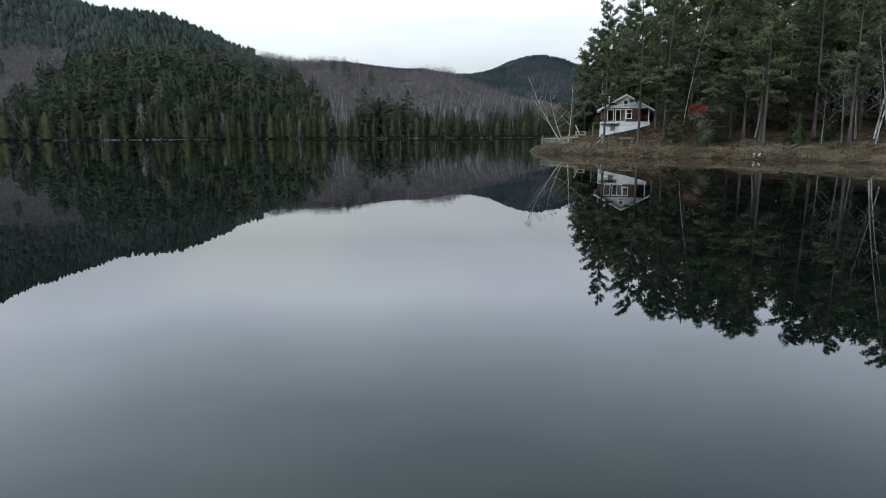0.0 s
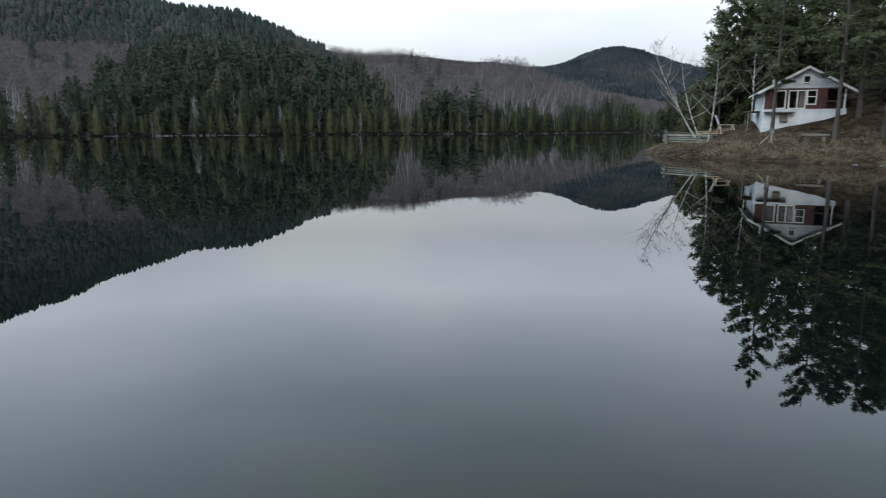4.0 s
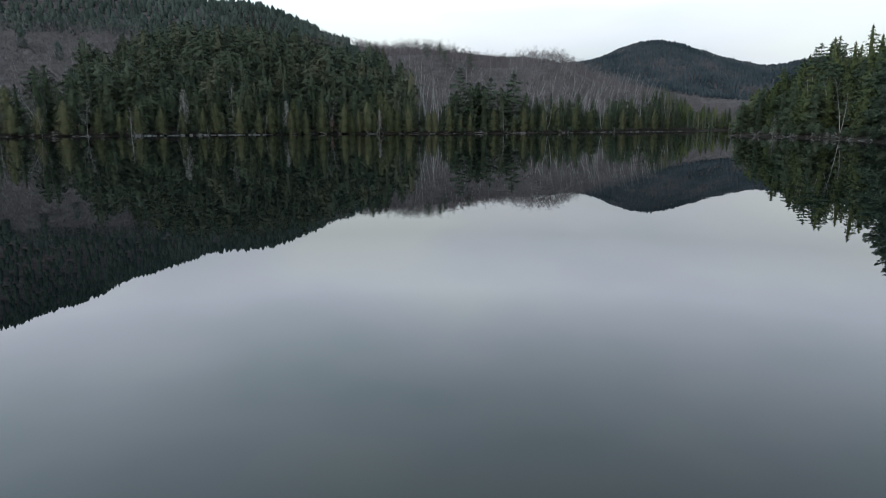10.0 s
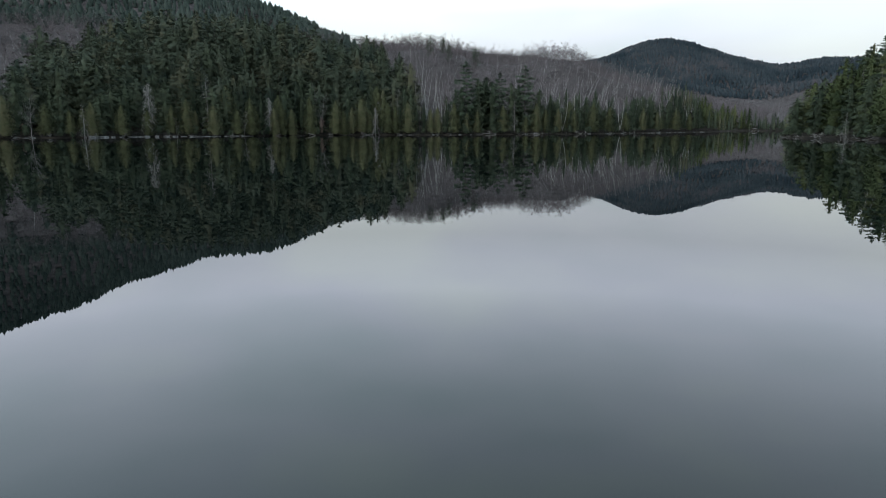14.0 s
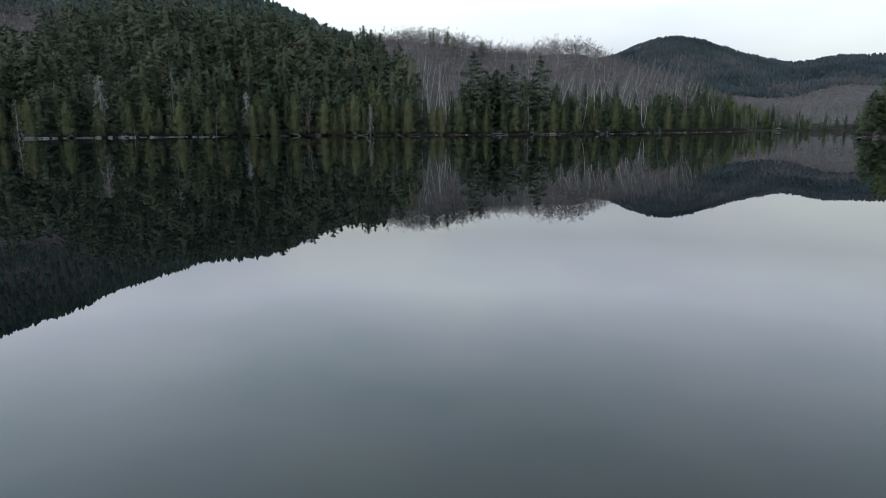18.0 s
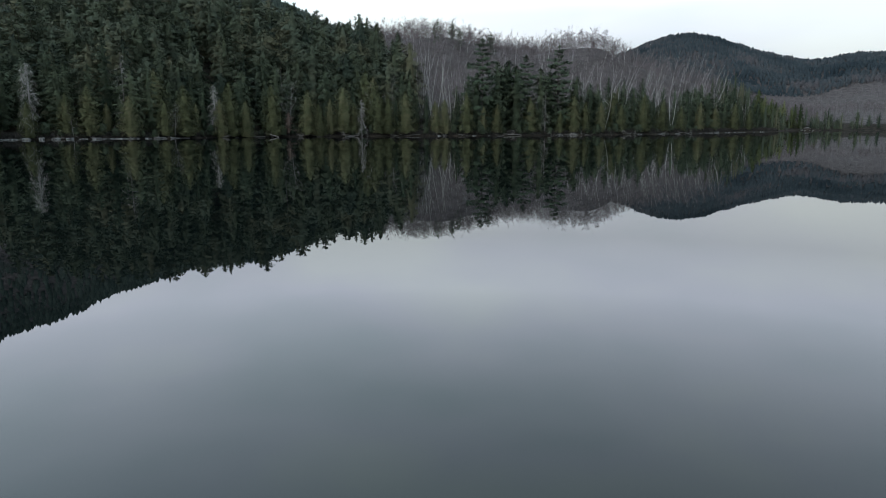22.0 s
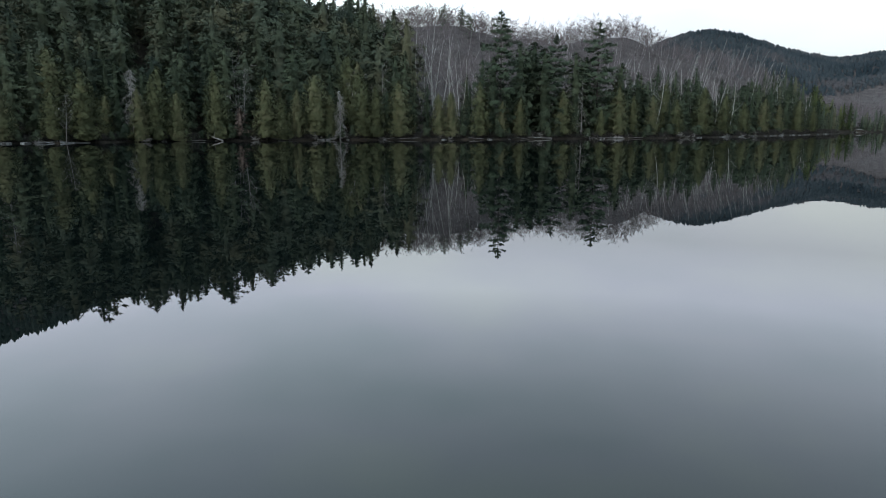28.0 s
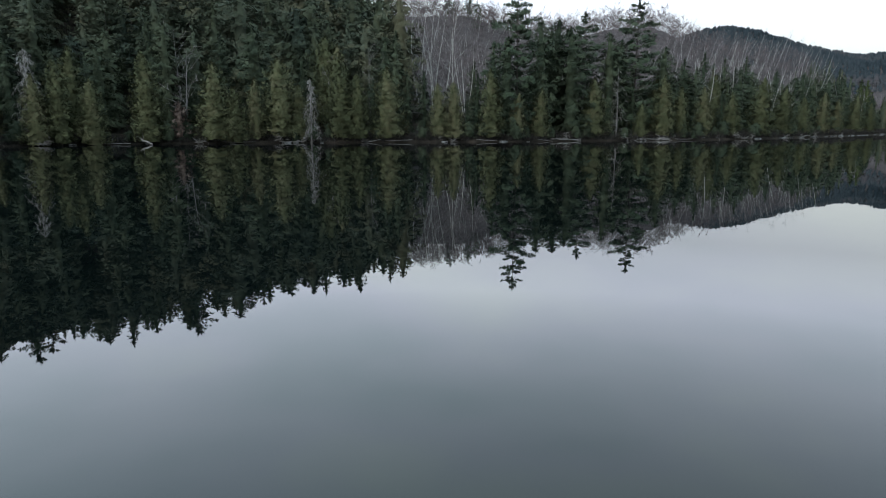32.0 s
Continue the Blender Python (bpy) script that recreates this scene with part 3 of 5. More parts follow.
def near_west(P, d, r):
    return (d > 15) & (block_edge(P) > 0) & (d < 92 + 12 * waves(P, 60, 21)) & (P[:, 0] > -154 - 0.45 * (P[:, 1] - 236) + 6 * waves(P, 40, 24))


P, d = scatter((-330, 150), (-40, 520), 5.9, 1, near_west)
rk = np.random.RandomState(5)
pick = rk.rand(len(P))
kinds = np.where(pick < 0.09, 8 + rk.randint(0, 2, len(P)), np.where(pick < 0.70, 3 + rk.randint(0, 5, len(P)), rk.randint(0, 3, len(P))))
forest("conifer_forest", "dense dark green spruce and hemlock forest on the lake slope", slope_spruce + slope_hemlock + slope_pine, P, 2, [M_BARK, M_SLOPE], (0.84, 1.28), kinds)


def brown(P, d, r):
    shore = (d > 24 + 8 * waves(P, 30, 22))
    return shore & (block_edge(P) <= 0) & (P[:, 1] > 325) & (P[:, 0] - 0.35 * (P[:, 1] - 330) < 60) & (P[:, 1] < 760)


P, d = scatter((-260, 325), (190, 760), 5.3, 3, brown)
forest("hardwood_forest", "leafless grey-brown hardwood forest on the hillside", mid_hw, P, 4, [M_GREYBARK, M_TWIG], (0.7, 1.15))


slope_birch = [bare_tree(70 + i, 12, 2.8, 0.35, 9, 4, 0.065, ((0.15, 0.0), (0.34, 0.05), (-0.08, 0.1), (0.48, 0.0))[i], 0.035, 3) for i in range(4)]
P, d = scatter((-130, 330), (150, 600), 11.0, 29, lambda P, d, r: brown(P, d, r) & (d < 130))
forest("birch_wood", "pale birch trunks scattered through the bare hillside", slope_birch, P, 30, [M_BIRCH, M_TWIG], (0.7, 1.15))


def east_strip(P, d, r):
    return (d > 13) & (d < 26 + 8 * waves(P, 30, 22)) & (block_edge(P) <= 0) & (P[:, 1] > 320) & (P[:, 0] < 150) & (P[:, 0] - 0.35 * (P[:, 1] - 330) < 60)


P, d = scatter((-70, 320), (150, 640), 5.5, 5, east_strip)
forest("shore_spruce_wood", "dark spruces in a belt along the far shore", lo_spruce, P, 6, [M_BARK, M_SLOPE], (0.3, 0.85))


def bare_band(P, d):
    """The strip of leafless hardwoods on the shoulder behind the dense conifers."""
    return (d < 185 + 18 * waves(P, 60, 34)) & (P[:, 1] - 300 < 1.6 * (-P[:, 0] - 165) + 14 * waves(P, 50, 35))


def hill_west(P, d, r):
    n = waves(P, 160, 31)
    return (d > 85) & ~bare_band(P, d) & (block_edge(P) > np.where(P[:, 1] > 420, 22 * r.rand(len(P)), 0)) & ((n > -0.25) | (np.hypot(P[:, 0] + 620, P[:, 1] - 820) < 330) | (d < 300)) & (np.hypot(P[:, 0], P[:, 1]) < 1250)


P, d = scatter((-900, 150), (-60, 1150), 7.8, 7, hill_west)
close = np.hypot(P[:, 0] + 130, P[:, 1] - 260) < 420
kinds = np.where(close, 5 + rk.randint(0, 4, len(P)), rk.randint(0, 5, len(P)))
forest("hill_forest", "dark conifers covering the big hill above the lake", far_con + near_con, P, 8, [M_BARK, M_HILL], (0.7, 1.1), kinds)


def hill_west_bare(P, d, r):
    return (d > 85) & (block_edge(P) > -40) & (waves(P, 160, 31) <= -0.2) & (d > 300) & (P[:, 1] > 200) & (np.hypot(P[:, 0], P[:, 1]) < 1000)


P, d = scatter((-800, 150), (-60, 1000), 8.0, 9, hill_west_bare)
forest("hill_hardwoods", "pale leafless hardwoods on the flank of the hill", far_hw, P, 10, [M_GREYBARK, M_TWIG], (0.7, 1.0))
P, d = scatter((-420, 180), (-160, 520), 5.2, 19, lambda P, d, r: (d > 86) & bare_band(P, d))
forest("shoulder_hardwoods", "grey-brown leafless hardwoods on the shoulder of the hill", mid_hw, P, 20, [M_GREYBARK, M_TWIG], (0.7, 1.15))
P, d = scatter((-400, 200), (-170, 500), 15.0, 21, lambda P, d, r: (d > 86) & bare_band(P, d) & (r.rand(len(P)) < 0.6))
P2, d2 = scatter((-420, 200), (-170, 500), 24.0, 23, lambda P, d, r: (d > 86) & bare_band(P, d) & (r.rand(len(P)) < 0.7))
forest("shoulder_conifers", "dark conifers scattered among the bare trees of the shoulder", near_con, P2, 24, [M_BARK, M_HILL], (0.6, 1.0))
forest("shoulder_birches", "pale birch trunks on the shoulder of the hill", slope_birch, P, 22, [M_BIRCH, M_TWIG], (0.7, 1.0))


P, d = scatter((-300, 190), (-140, 420), 5.5, 25, lambda P, d, r: (d > 10) & (d < 95) & (P[:, 0] < -154 - 0.45 * (P[:, 1] - 236)))
forest("west_hardwoods", "grey leafless hardwoods above the west shore", mid_hw, P, 26, [M_GREYBARK, M_TWIG], (0.6, 1.0))
P, d = scatter((-330, 190), (-140, 480), 9.0, 39, lambda P, d, r: (d > 8) & (d < 100) & (P[:, 0] < -152 - 0.45 * (P[:, 1] - 236)) & (r.rand(len(P)) < 0.5))
forest("west_birch_wood", "pale birch trunks among the bare trees of the west shore", slope_birch, P, 40, [M_BIRCH, M_TWIG], (0.7, 1.1))
P, d = scatter((90, 480), (260, 700), 5.0, 27, lambda P, d, r: (d > 2) & (d < 22) & (P[:, 1] > 500) & (r.rand(len(P)) < 0.7))
forest("head_of_lake_wood", "dark spruces along the head of the lake", lo_spruce, P, 28, [M_BARK, M_SLOPE], (0.35, 0.75))


def far_north(P, d, r):
    return (d > 60) & (P[:, 1] > 760) & (P[:, 0] > -350) & (np.abs(P[:, 0] - 250) < 260 + 0.45 * (P[:, 1] - 700))


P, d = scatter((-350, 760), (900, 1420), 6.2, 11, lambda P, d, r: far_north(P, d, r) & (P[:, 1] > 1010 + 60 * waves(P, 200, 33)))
forest("far_hill_forest", "conifers tinted blue for haze covering the distant rounded hill", small_con, P, 12, [M_BARK, M_FAR_HAZED], (0.8, 1.05))
P, d = scatter((-250, 600), (800, 1130), 9.5, 13, lambda P, d, r: (d > 12) & (P[:, 0] > 60 - 0.1 * P[:, 1]) & (P[:, 1] < 1040 + 60 * waves(P, 200, 33)) & (P[:, 0] - 0.35 * (P[:, 1] - 330) > 40) & (P[:, 1] > 600))
forest("valley_hardwoods", "leafless hardwoods in the valley behind the lake", far_hw, P, 14, [M_GREYBARK, M_TWIG], (0.7, 1.1))


def east_wood(P, d, r):
    return (d > 9) & (P[:, 0] > 30) & (P[:, 1] > 112) & (P[:, 0] < 260) & (d < 25) & (P[:, 1] < 640) & (P[:, 0] - 0.35 * (P[:, 1] - 330) > 20)


P, d = scatter((40, 110), (260, 640), 5.0, 15, east_wood)
forest("point_forest", "spruces and cedars on the wooded point", slope_spruce, P, 16, [M_BARK, M_POINT], (0.65, 1.1))


def back_wood(P, d, r):
    return (d > 10) & (P[:, 1] < 150) & (d < 110) & ((P[:, 0] < 0) | (P[:, 1] < 20))


P, d = scatter((-330, -300), (260, 150), 9.5, 17, back_wood)
forest("south_forest", "conifers on the shores behind", far_con, P, 18, [M_BARK, M_SPRUCE], (0.7, 1.1))


# ---------------------------------------------------------------- single trees near the water
M_DRY = material("dry_grass", [(0.075, 0.057, 0.039), (0.155, 0.124, 0.086), (0.26, 0.214, 0.152)], 0.4, 0.95, island=0.3)
M_DEADTWIG = material("grey_dead_twigs", [(0.10, 0.096, 0.092), (0.19, 0.182, 0.175), (0.29, 0.28, 0.27)], 0.8, 0.9, island=0.25)
M_GREYTWIG = material("grey_live_twigs", [(0.085, 0.080, 0.077), (0.155, 0.148, 0.144), (0.235, 0.228, 0.222)], 0.8, 0.9, island=0.25)
M_RUST = material("browned_cedar_foliage", [(0.06, 0.040, 0.032), (0.115, 0.080, 0.066), (0.16, 0.12, 0.10)], 0.5, 0.9, island=0.3)


class Kind:
    """A sort of tree: meshes that its trees share, and its words."""

    def __init__(self, name, label, category, pairs, wood, leaf, crown="crown"):
        self.name, self.label, self.category, self.crown, self.leaf, self.wood = name, label, category, crown, leaf, wood
        self.meshes = []
        for (tv, tf), (cv, cf, *soft) in pairs:
            a, b = mesh_of(name + "_trunk", tv, tf, True), mesh_of(name + "_crown", cv, cf, bool(soft), None, soft[0] if soft else None)
            a.materials.append(wood)
            b.materials.append(leaf)
            self.meshes.append((a, b, max(tv[:, 2].max(), cv[:, 2].max())))

    def plant(self, x, y, height, group="", turn=None, variant=None, label="", z=None):
        k = int(abs(x * 7.3 + y * 3.1)) % len(self.meshes) if variant is None else variant
        a, b, h = self.meshes[k]
        s = height / h
        root = new(self.name)
        root.location = (x, y, (land([(x, y)])[0] if z is None else z) - 0.1)
        root.rotation_euler = (0, 0, (x * 1.7 + y * 2.3) % 6.28 if turn is None else turn)
        w = s * (0.9 + 0.25 * ((x * 3.7 + y * 5.1) % 1.0)) if turn is None else s
        root.scale = (w, w, s)
        part("trunk", a, self.wood, root)
        tagged(part(self.crown, b, self.leaf, root), kind="stuff" if self.crown != "crown" else "")
        return tagged(root, label or self.label, self.category, group)


cedar = Kind("cedar_tree", "olive green northern white cedar on the lake shore", "tree",
             [plume(100 + i, 10, 2.3 + 0.3 * i, 0.4, 240, 5800, 0.23, 0.7, 0.4, 0.10, 0.14, 0.28, 0.08, rag=0.2, hang=0.25, r0=0.11, core=0.5, tiers=12, round_by=9) for i in range(4)], M_BARK, M_CEDAR)
spruce = Kind("spruce_tree", "dark green spruce in the shore wood", "tree",
              [plume(460 + i, 17, 3.4, 1.0, 170, 3600, 0.52, 0.78, 0.35, 0.35, thick=0.05, slim=0.16, core=0.24, tiers=12) for i in range(4)], M_BARK, M_SPRUCE)
hemlock = Kind("hemlock_tree", "dark feathery hemlock with drooping boughs", "tree",
               [plume(470 + i, 16, 4.5, 0.7, 160, 4600, 0.54, 0.5, 0.6, 0.42, thick=0.05, slim=0.16, core=0.24, tiers=10) for i in range(3)], M_BARK, M_SPRUCE)
white_pine = Kind("white_pine", "tall white pine with layered horizontal boughs", "tree",
                  [plume(130 + i, 25, 6.2, 2.5, 120, 11500, 0.42, 0.55, 0.3, 0.14, 0.08, 0.34, 0.04, whorls=18, gaps=0.10, rag=0.36, hang=0.2, r0=0.24, limbs=True, slim=0.2, core=0.0) for i in range(3)], M_BARK, M_PINE)


def forked(seed, H, stems, spread):
    """A birch of several stems that part from one foot."""
    r = np.random.RandomState(seed)
    wood, twigs = [], []
    for k in range(stems):
        w = 6.2832 * k / stems + r.normal(0, 0.4)
        a = spread * r.uniform(0.5, 1.2)
        t, c = bare_tree(seed * 10 + k, H * r.uniform(0.75, 1.0), 2.6, 0.3, 11, 6, 0.085, (a * math.cos(w), a * math.sin(w)), 0.028, 5, curve=0.14)
        wood.append(t), twigs.append(c)
    return join(wood), join(twigs)


birch = Kind("birch_tree", "leafless white-barked birch among dark conifers", "tree",
             [forked(140 + i, 15, 2 + i % 2, 0.13 + 0.05 * i) for i in range(3)], M_BIRCH, M_TWIG, "twig_crown")
grey_tree = Kind("bare_tree", "leafless grey shore tree with fine twigs", "tree",
                 [bare_tree(150 + i, 10, 3.0, 0.2, 13, 8, 0.09, ((0.05, 0.03), (-0.08, 0.02), (0.0, -0.05))[i], 0.032, 5) for i in range(3)], M_DEAD, M_GREYTWIG, "twig_crown")
snag = Kind("dead_snag", "bleached grey dead conifer with bare drooping branches", "dead tree",
            [bare_tree(160 + i, 12, 2.2, 0.1, 26, 7, 0.14, (0.01, -0.01), 0.03, 6, droop=0.95) for i in range(3)], M_DEAD, M_DEADTWIG, "branch_crown")
brown_cedar = Kind("dead_cedar", "browned dead cedar bush at the water's edge", "dead tree",
                   [plume(170, 6, 1.9, 0.6, 90, 1500, 0.24, 0.6, 0.6, 0.1, 0.15, hang=0.2, r0=0.08, core=0.25)], M_BARK, M_RUST)

SHORE = "trees along the wooded shore"
for x, y, h in [(-99.4, 292.7, 9.5), (-98.2, 295.2, 11.2), (-96.1, 298.4, 9.2), (-91.5, 303.9, 13.0), (-84.3, 309.3, 11.9), (-81.7, 310.8, 8.6), (-79.4, 312.7, 9.6),
                (-76.9, 315.5, 12.5), (-74.2, 316.9, 8.8), (-68.0, 319.7, 11.4), (-65.6, 320.2, 10.6), (-61.4, 322.7, 11.8), (-53.6, 326.0, 9.1), (-51.2, 327.0, 9.6), (-45.3, 329.2, 11.7), (-41.1, 331.2, 7.7)]:
    cedar.plant(x + 1.0, y - 1.5, h, SHORE)
for x, y, h in [(-37.5, 334.5, 8.7), (-28.4, 341.7, 10.9), (-19.7, 345.7, 6.5), (-15.4, 347.7, 11.6), (-12.0, 350.3, 9.7), (-7.0, 355.1, 9.9), (-0.4, 361.4, 9.1), (7.6, 371.3, 12.5), (15.4, 382.7, 11.2),
                (24, 396, 9.5), (33.7, 411.5, 11.2), (43, 427, 10), (55.3, 446.2, 12), (66, 462, 10)]:
    cedar.plant(x + 1.0, y - 1.5, h, SHORE)
for x, y, h in [(-153.4, 233.9, 8.4), (-148.3, 238.0, 10.6), (-141.2, 243.3, 8.5), (-133.2, 250.6, 9.3), (-129.6, 257.4, 8.8), (-121.9, 269.5, 9.1), (-118.5, 272.0, 10.9), (-112.4, 277.1, 9.2),
                (-104.4, 285.5, 12), (-107.5, 282, 8), (-126, 264, 7.5), (-137, 247, 7), (-159, 230, 9), (-166, 224, 8), (-172, 214, 10)]:
    cedar.plant(x + 1.3, y - 1.3, h, SHORE)

dead_shrub = Kind("dead_shrub", "tangle of bleached dead twigs and roots at the waterline", "shrub",
                  [bare_tree(240 + i, 1.5, 1.5, 0.05, 16, 6, 0.05, (0.1, -0.1), 0.045, 5, droop=0.5) for i in range(3)], M_DEAD, M_DEADTWIG, "twig_crown")
low_green = Kind("cedar_bush", "low green cedar bush overhanging the water", "shrub",
                 [plume(250 + i, 3.0, 1.7, 0.5, 60, 900, 0.22, 0.4, 0.8, 0.3, 0.2, core=0.6, tiers=4, r0=0.06) for i in range(2)], M_BARK, M_SPRUCE)
rs = np.random.RandomState(52)
for line, words in ((WEST[3:-3], "wooded shore"), (EAST[:10], "wooded point")):
    edge = np.array(line, float)
    for a, b in zip(edge, edge[1:]):
        t = b - a
        n = np.array((-t[1], t[0])) / np.hypot(*t)
        for u in np.arange(0.5 * rs.rand(), np.hypot(*t), 2.6):
            p = a + t * u / np.hypot(*t)
            q = p + n * rs.uniform(0.0, 1.0)
            if rs.rand() < 0.4:
                dead_shrub.plant(q[0], q[1], rs.uniform(0.6, 1.7), "dead tangles along the " + words, z=0.15)
            q = p + n * rs.uniform(0.5, 1.8)
            if rs.rand() < 0.75:
                low_green.plant(q[0], q[1], rs.uniform(1.6, 3.4), "low bushes along the " + words)

# the landmarks of the far shore
white_pine.plant(-40.6, 333.0, 26.5, SHORE, variant=0)
white_pine.plant(-19.5, 350.5, 26.0, SHORE, variant=1)
white_pine.plant(-29.5, 349.0, 22.5, SHORE, variant=2)
for x, y, h in [(-37, 340, 20.5), (-34.5, 344, 21), (-31.5, 341, 19.5), (-24.5, 347, 19), (-14, 354, 17), (-9, 360, 13), (-35.5, 349, 19), (-22, 354, 18)]:
    hemlock.plant(x, y, h, SHORE)


def drooping(seed, H):
    """A dead conifer whose fine grey branches hang down round the trunk."""
    r = np.random.RandomState(seed)
    wood = [tube([(0, 0, 0), (0.1, 0.05, H * 0.5), (0.05, 0, H)], [0.16, 0.10, 0.02], 7)]
    P, U, S = [], [], []
    for k in range(56):
        f = 0.12 + 0.86 * (k + r.rand()) / 56
        w, L = r.uniform(0, 6.28), (2.1 * (1 - f) ** 0.6 + 0.3) * r.uniform(0.5, 1.1)
        o = np.array((math.cos(w), math.sin(w), 0))
        p = np.array((0.1 * math.sin(3.1 * f), 0, H * f))
        bend = [p, p + o * L * 0.6 - (0, 0, 0.15 * L), p + o * L * 0.95 - (0, 0, 0.75 * L)]
        wood.append(tube(bend, [0.035, 0.02, 0.006], 3))
        for _ in range(9):
            g = r.uniform(0.15, 1)
            q = bend[0] + (bend[1] - bend[0]) * min(1, 2 * g) + (bend[2] - bend[1]) * max(0, 2 * g - 1)
            P.append(q), U.append(r.normal(size=3) * 0.35 + o * 0.3 - (0, 0, 1)), S.append(r.uniform(0.25, 0.6))
    return join(wood), needles(np.array(P), np.array(U), np.array(S), r, 2, 0.6, 0.05, 0.7)


hung = Kind("dead_snag", "bleached grey dead cedar hung with drooping twigs", "dead tree", [drooping(165, 10)], M_DEAD, M_DEADTWIG, "branch_crown")
hung.plant(-70.9, 314.6, 10.0, SHORE)
snag.plant(-23.0, 343.5, 12.5, SHORE, variant=1)
hung.plant(-124.4, 263.5, 15.0, SHORE)
snag.plant(-116.0, 281.0, 17.5, SHORE, variant=1)
snag.plant(-132.2, 246.0, 9.0, SHORE, variant=2, label="grey feathery dead conifer leaning over the water")
hung.plant(-101.0, 293.0, 12.0, SHORE)
for x, y, h in [(-81, 482, 13), (-70, 484, 12), (-54, 487, 13), (-76, 500, 11)]:
    white_pine.plant(x, y, h, "lone pines on the brown ridge", label="dark pine standing alone on the ridge")
brown_cedar.plant(-87.8, 305.8, 6.0, SHORE)
brown_cedar.plant(-144.5, 239.5, 3.5, SHORE)
for x, y, h, v in [(-141.5, 238.6, 12, 0), (-151, 232, 12, 1), (-160, 226.5, 13, 2), (-88.5, 308.5, 14, 0), (-104.0, 280.6, 8, 1), (-92.5, 314, 17, 2), (-71.5, 325, 13, 1), (-66.5, 331, 15, 0), (-60, 328, 10, 2), (-147, 244, 12, 0), (-119, 268, 6, 2)]:
    grey_tree.plant(x, y, h, SHORE, variant=v)
for x, y, h, v in [(-60.5, 345, 20, 0), (-58.5, 347, 21, 1), (-56.5, 343.5, 19, 2), (-54.0, 348, 20, 0), (-51.5, 344, 16, 1), (-62.5, 352, 19, 2), (-47, 336, 13, 0), (-176, 238, 16, 1), (-181, 245, 15, 2), (-172, 231, 14, 0), (-186, 238, 15, 1), (-179, 229, 13, 2), (-190, 250, 16, 0), (-168, 240, 14, 2),
                (-4, 366, 17, 1), (2, 374, 17, 0), (9, 384, 16, 2), (17, 395, 17, 1), (24, 407, 16, 0), (31, 419, 16, 2), (39, 432, 15, 1), (48, 446, 15, 0), (58, 461, 14, 2), (70, 478, 14, 1), (5, 392, 16, 2), (-10, 372, 17, 0)]:
    birch.plant(x, y, h, "white birches above the far shore", variant=v)

# second rank behind the cedars
rr = np.random.RandomState(44)
slant = Kind("birch_tree", "slender pale birch leaning on the hillside", "tree", [bare_tree(190 + i, 15, 2.6, 0.35, 10, 6, 0.068, ((0.28, 0.1), (0.42, 0.0), (0.16, -0.1))[i], 0.022, 5) for i in range(3)], M_BIRCH, M_TWIG, "twig_crown")
P, d = scatter((-15, 360), (75, 520), 6.8, 49, lambda P, d, r: (d > 17) & (d < 48) & (P[:, 0] - 0.35 * (P[:, 1] - 330) < 40) & (r.rand(len(P)) < 0.75))
for k, (x, y) in enumerate(P):
    slant.plant(x, y, rr.uniform(12, 17), "white birches above the far shore", turn=rr.normal(0.1, 0.4), variant=k % 3)
P, d = scatter((-200, 190), (90, 500), 4.3, 45, lambda P, d, r: (d > 4.0) & (d < 15) & (P[:, 0] - 0.35 * (P[:, 1] - 330) < 60) & (r.rand(len(P)) < 0.66))
for (x, y), dd in zip(P, d):
    if -64 < x < -44 and dd > 8:
        continue
    east = x > -42
    k = rr.rand()
    h = rr.uniform(5, 17) * (0.85 if east else 1.0) + 0.25 * dd
    (spruce if k < 0.55 else hemlock if k < 0.85 else cedar).plant(x, y, h if k < 0.85 else h * 0.75, SHORE)


# ---------------------------------------------------------------- the wooded point with its cedars
POINT = "trees on the wooded point"
point_cedar = Kind("cedar_tree", "yellow-green cedar crowding the edge of the point", "tree",
                   [plume(260 + i, 10, 2.7 + 0.3 * i, 0.3, 200, 4200, 0.29, 0.55, 0.6, 0.16, 0.12, 0.30, 0.08, rag=0.28, hang=0.1, r0=0.11, core=0.45, tiers=11) for i in range(3)], M_BARK, M_POINT)
P, d = scatter((18, 98), (110, 330), 3.9, 46, lambda P, d, r: (d > 0.5) & (d < 10) & (P[:, 0] - 0.35 * (P[:, 1] - 330) > 20) & (r.rand(len(P)) < 0.85))
for (x, y), dd in zip(P, d):
    k = rr.rand() * (0.66 if y < 200 else 0.8)
    if k < 0.6:
        point_cedar.plant(x, y, rr.uniform(6, 11) + 0.4 * dd, POINT)
    elif k < 0.85:
        hemlock.plant(x, y, rr.uniform(9, 15), POINT)
    else:
        spruce.plant(x, y, rr.uniform(11, 18), POINT)
for x, y, h in [(72.4, 280, 17), (75, 278, 17.5), (70, 262, 19), (75.6, 264, 18), (67, 246, 15), (64, 240, 18), (58, 170, 17), (52, 158, 19), (60, 185, 20), (66, 205, 17), (54, 183, 23), (57, 190, 23), (51.5, 178, 20), (60, 197, 22), (47.5, 160, 18), (62, 204, 21)]:
    white_pine.plant(x, y, h, POINT)
for x, y, h, v in [(66, 258, 13, 0), (63, 238, 14, 1), (60, 222, 12, 2), (68, 274, 12, 1)]:
    birch.plant(x, y, h, POINT, variant=v)
snag.plant(54.0, 246.0, 7.0, POINT, variant=1)


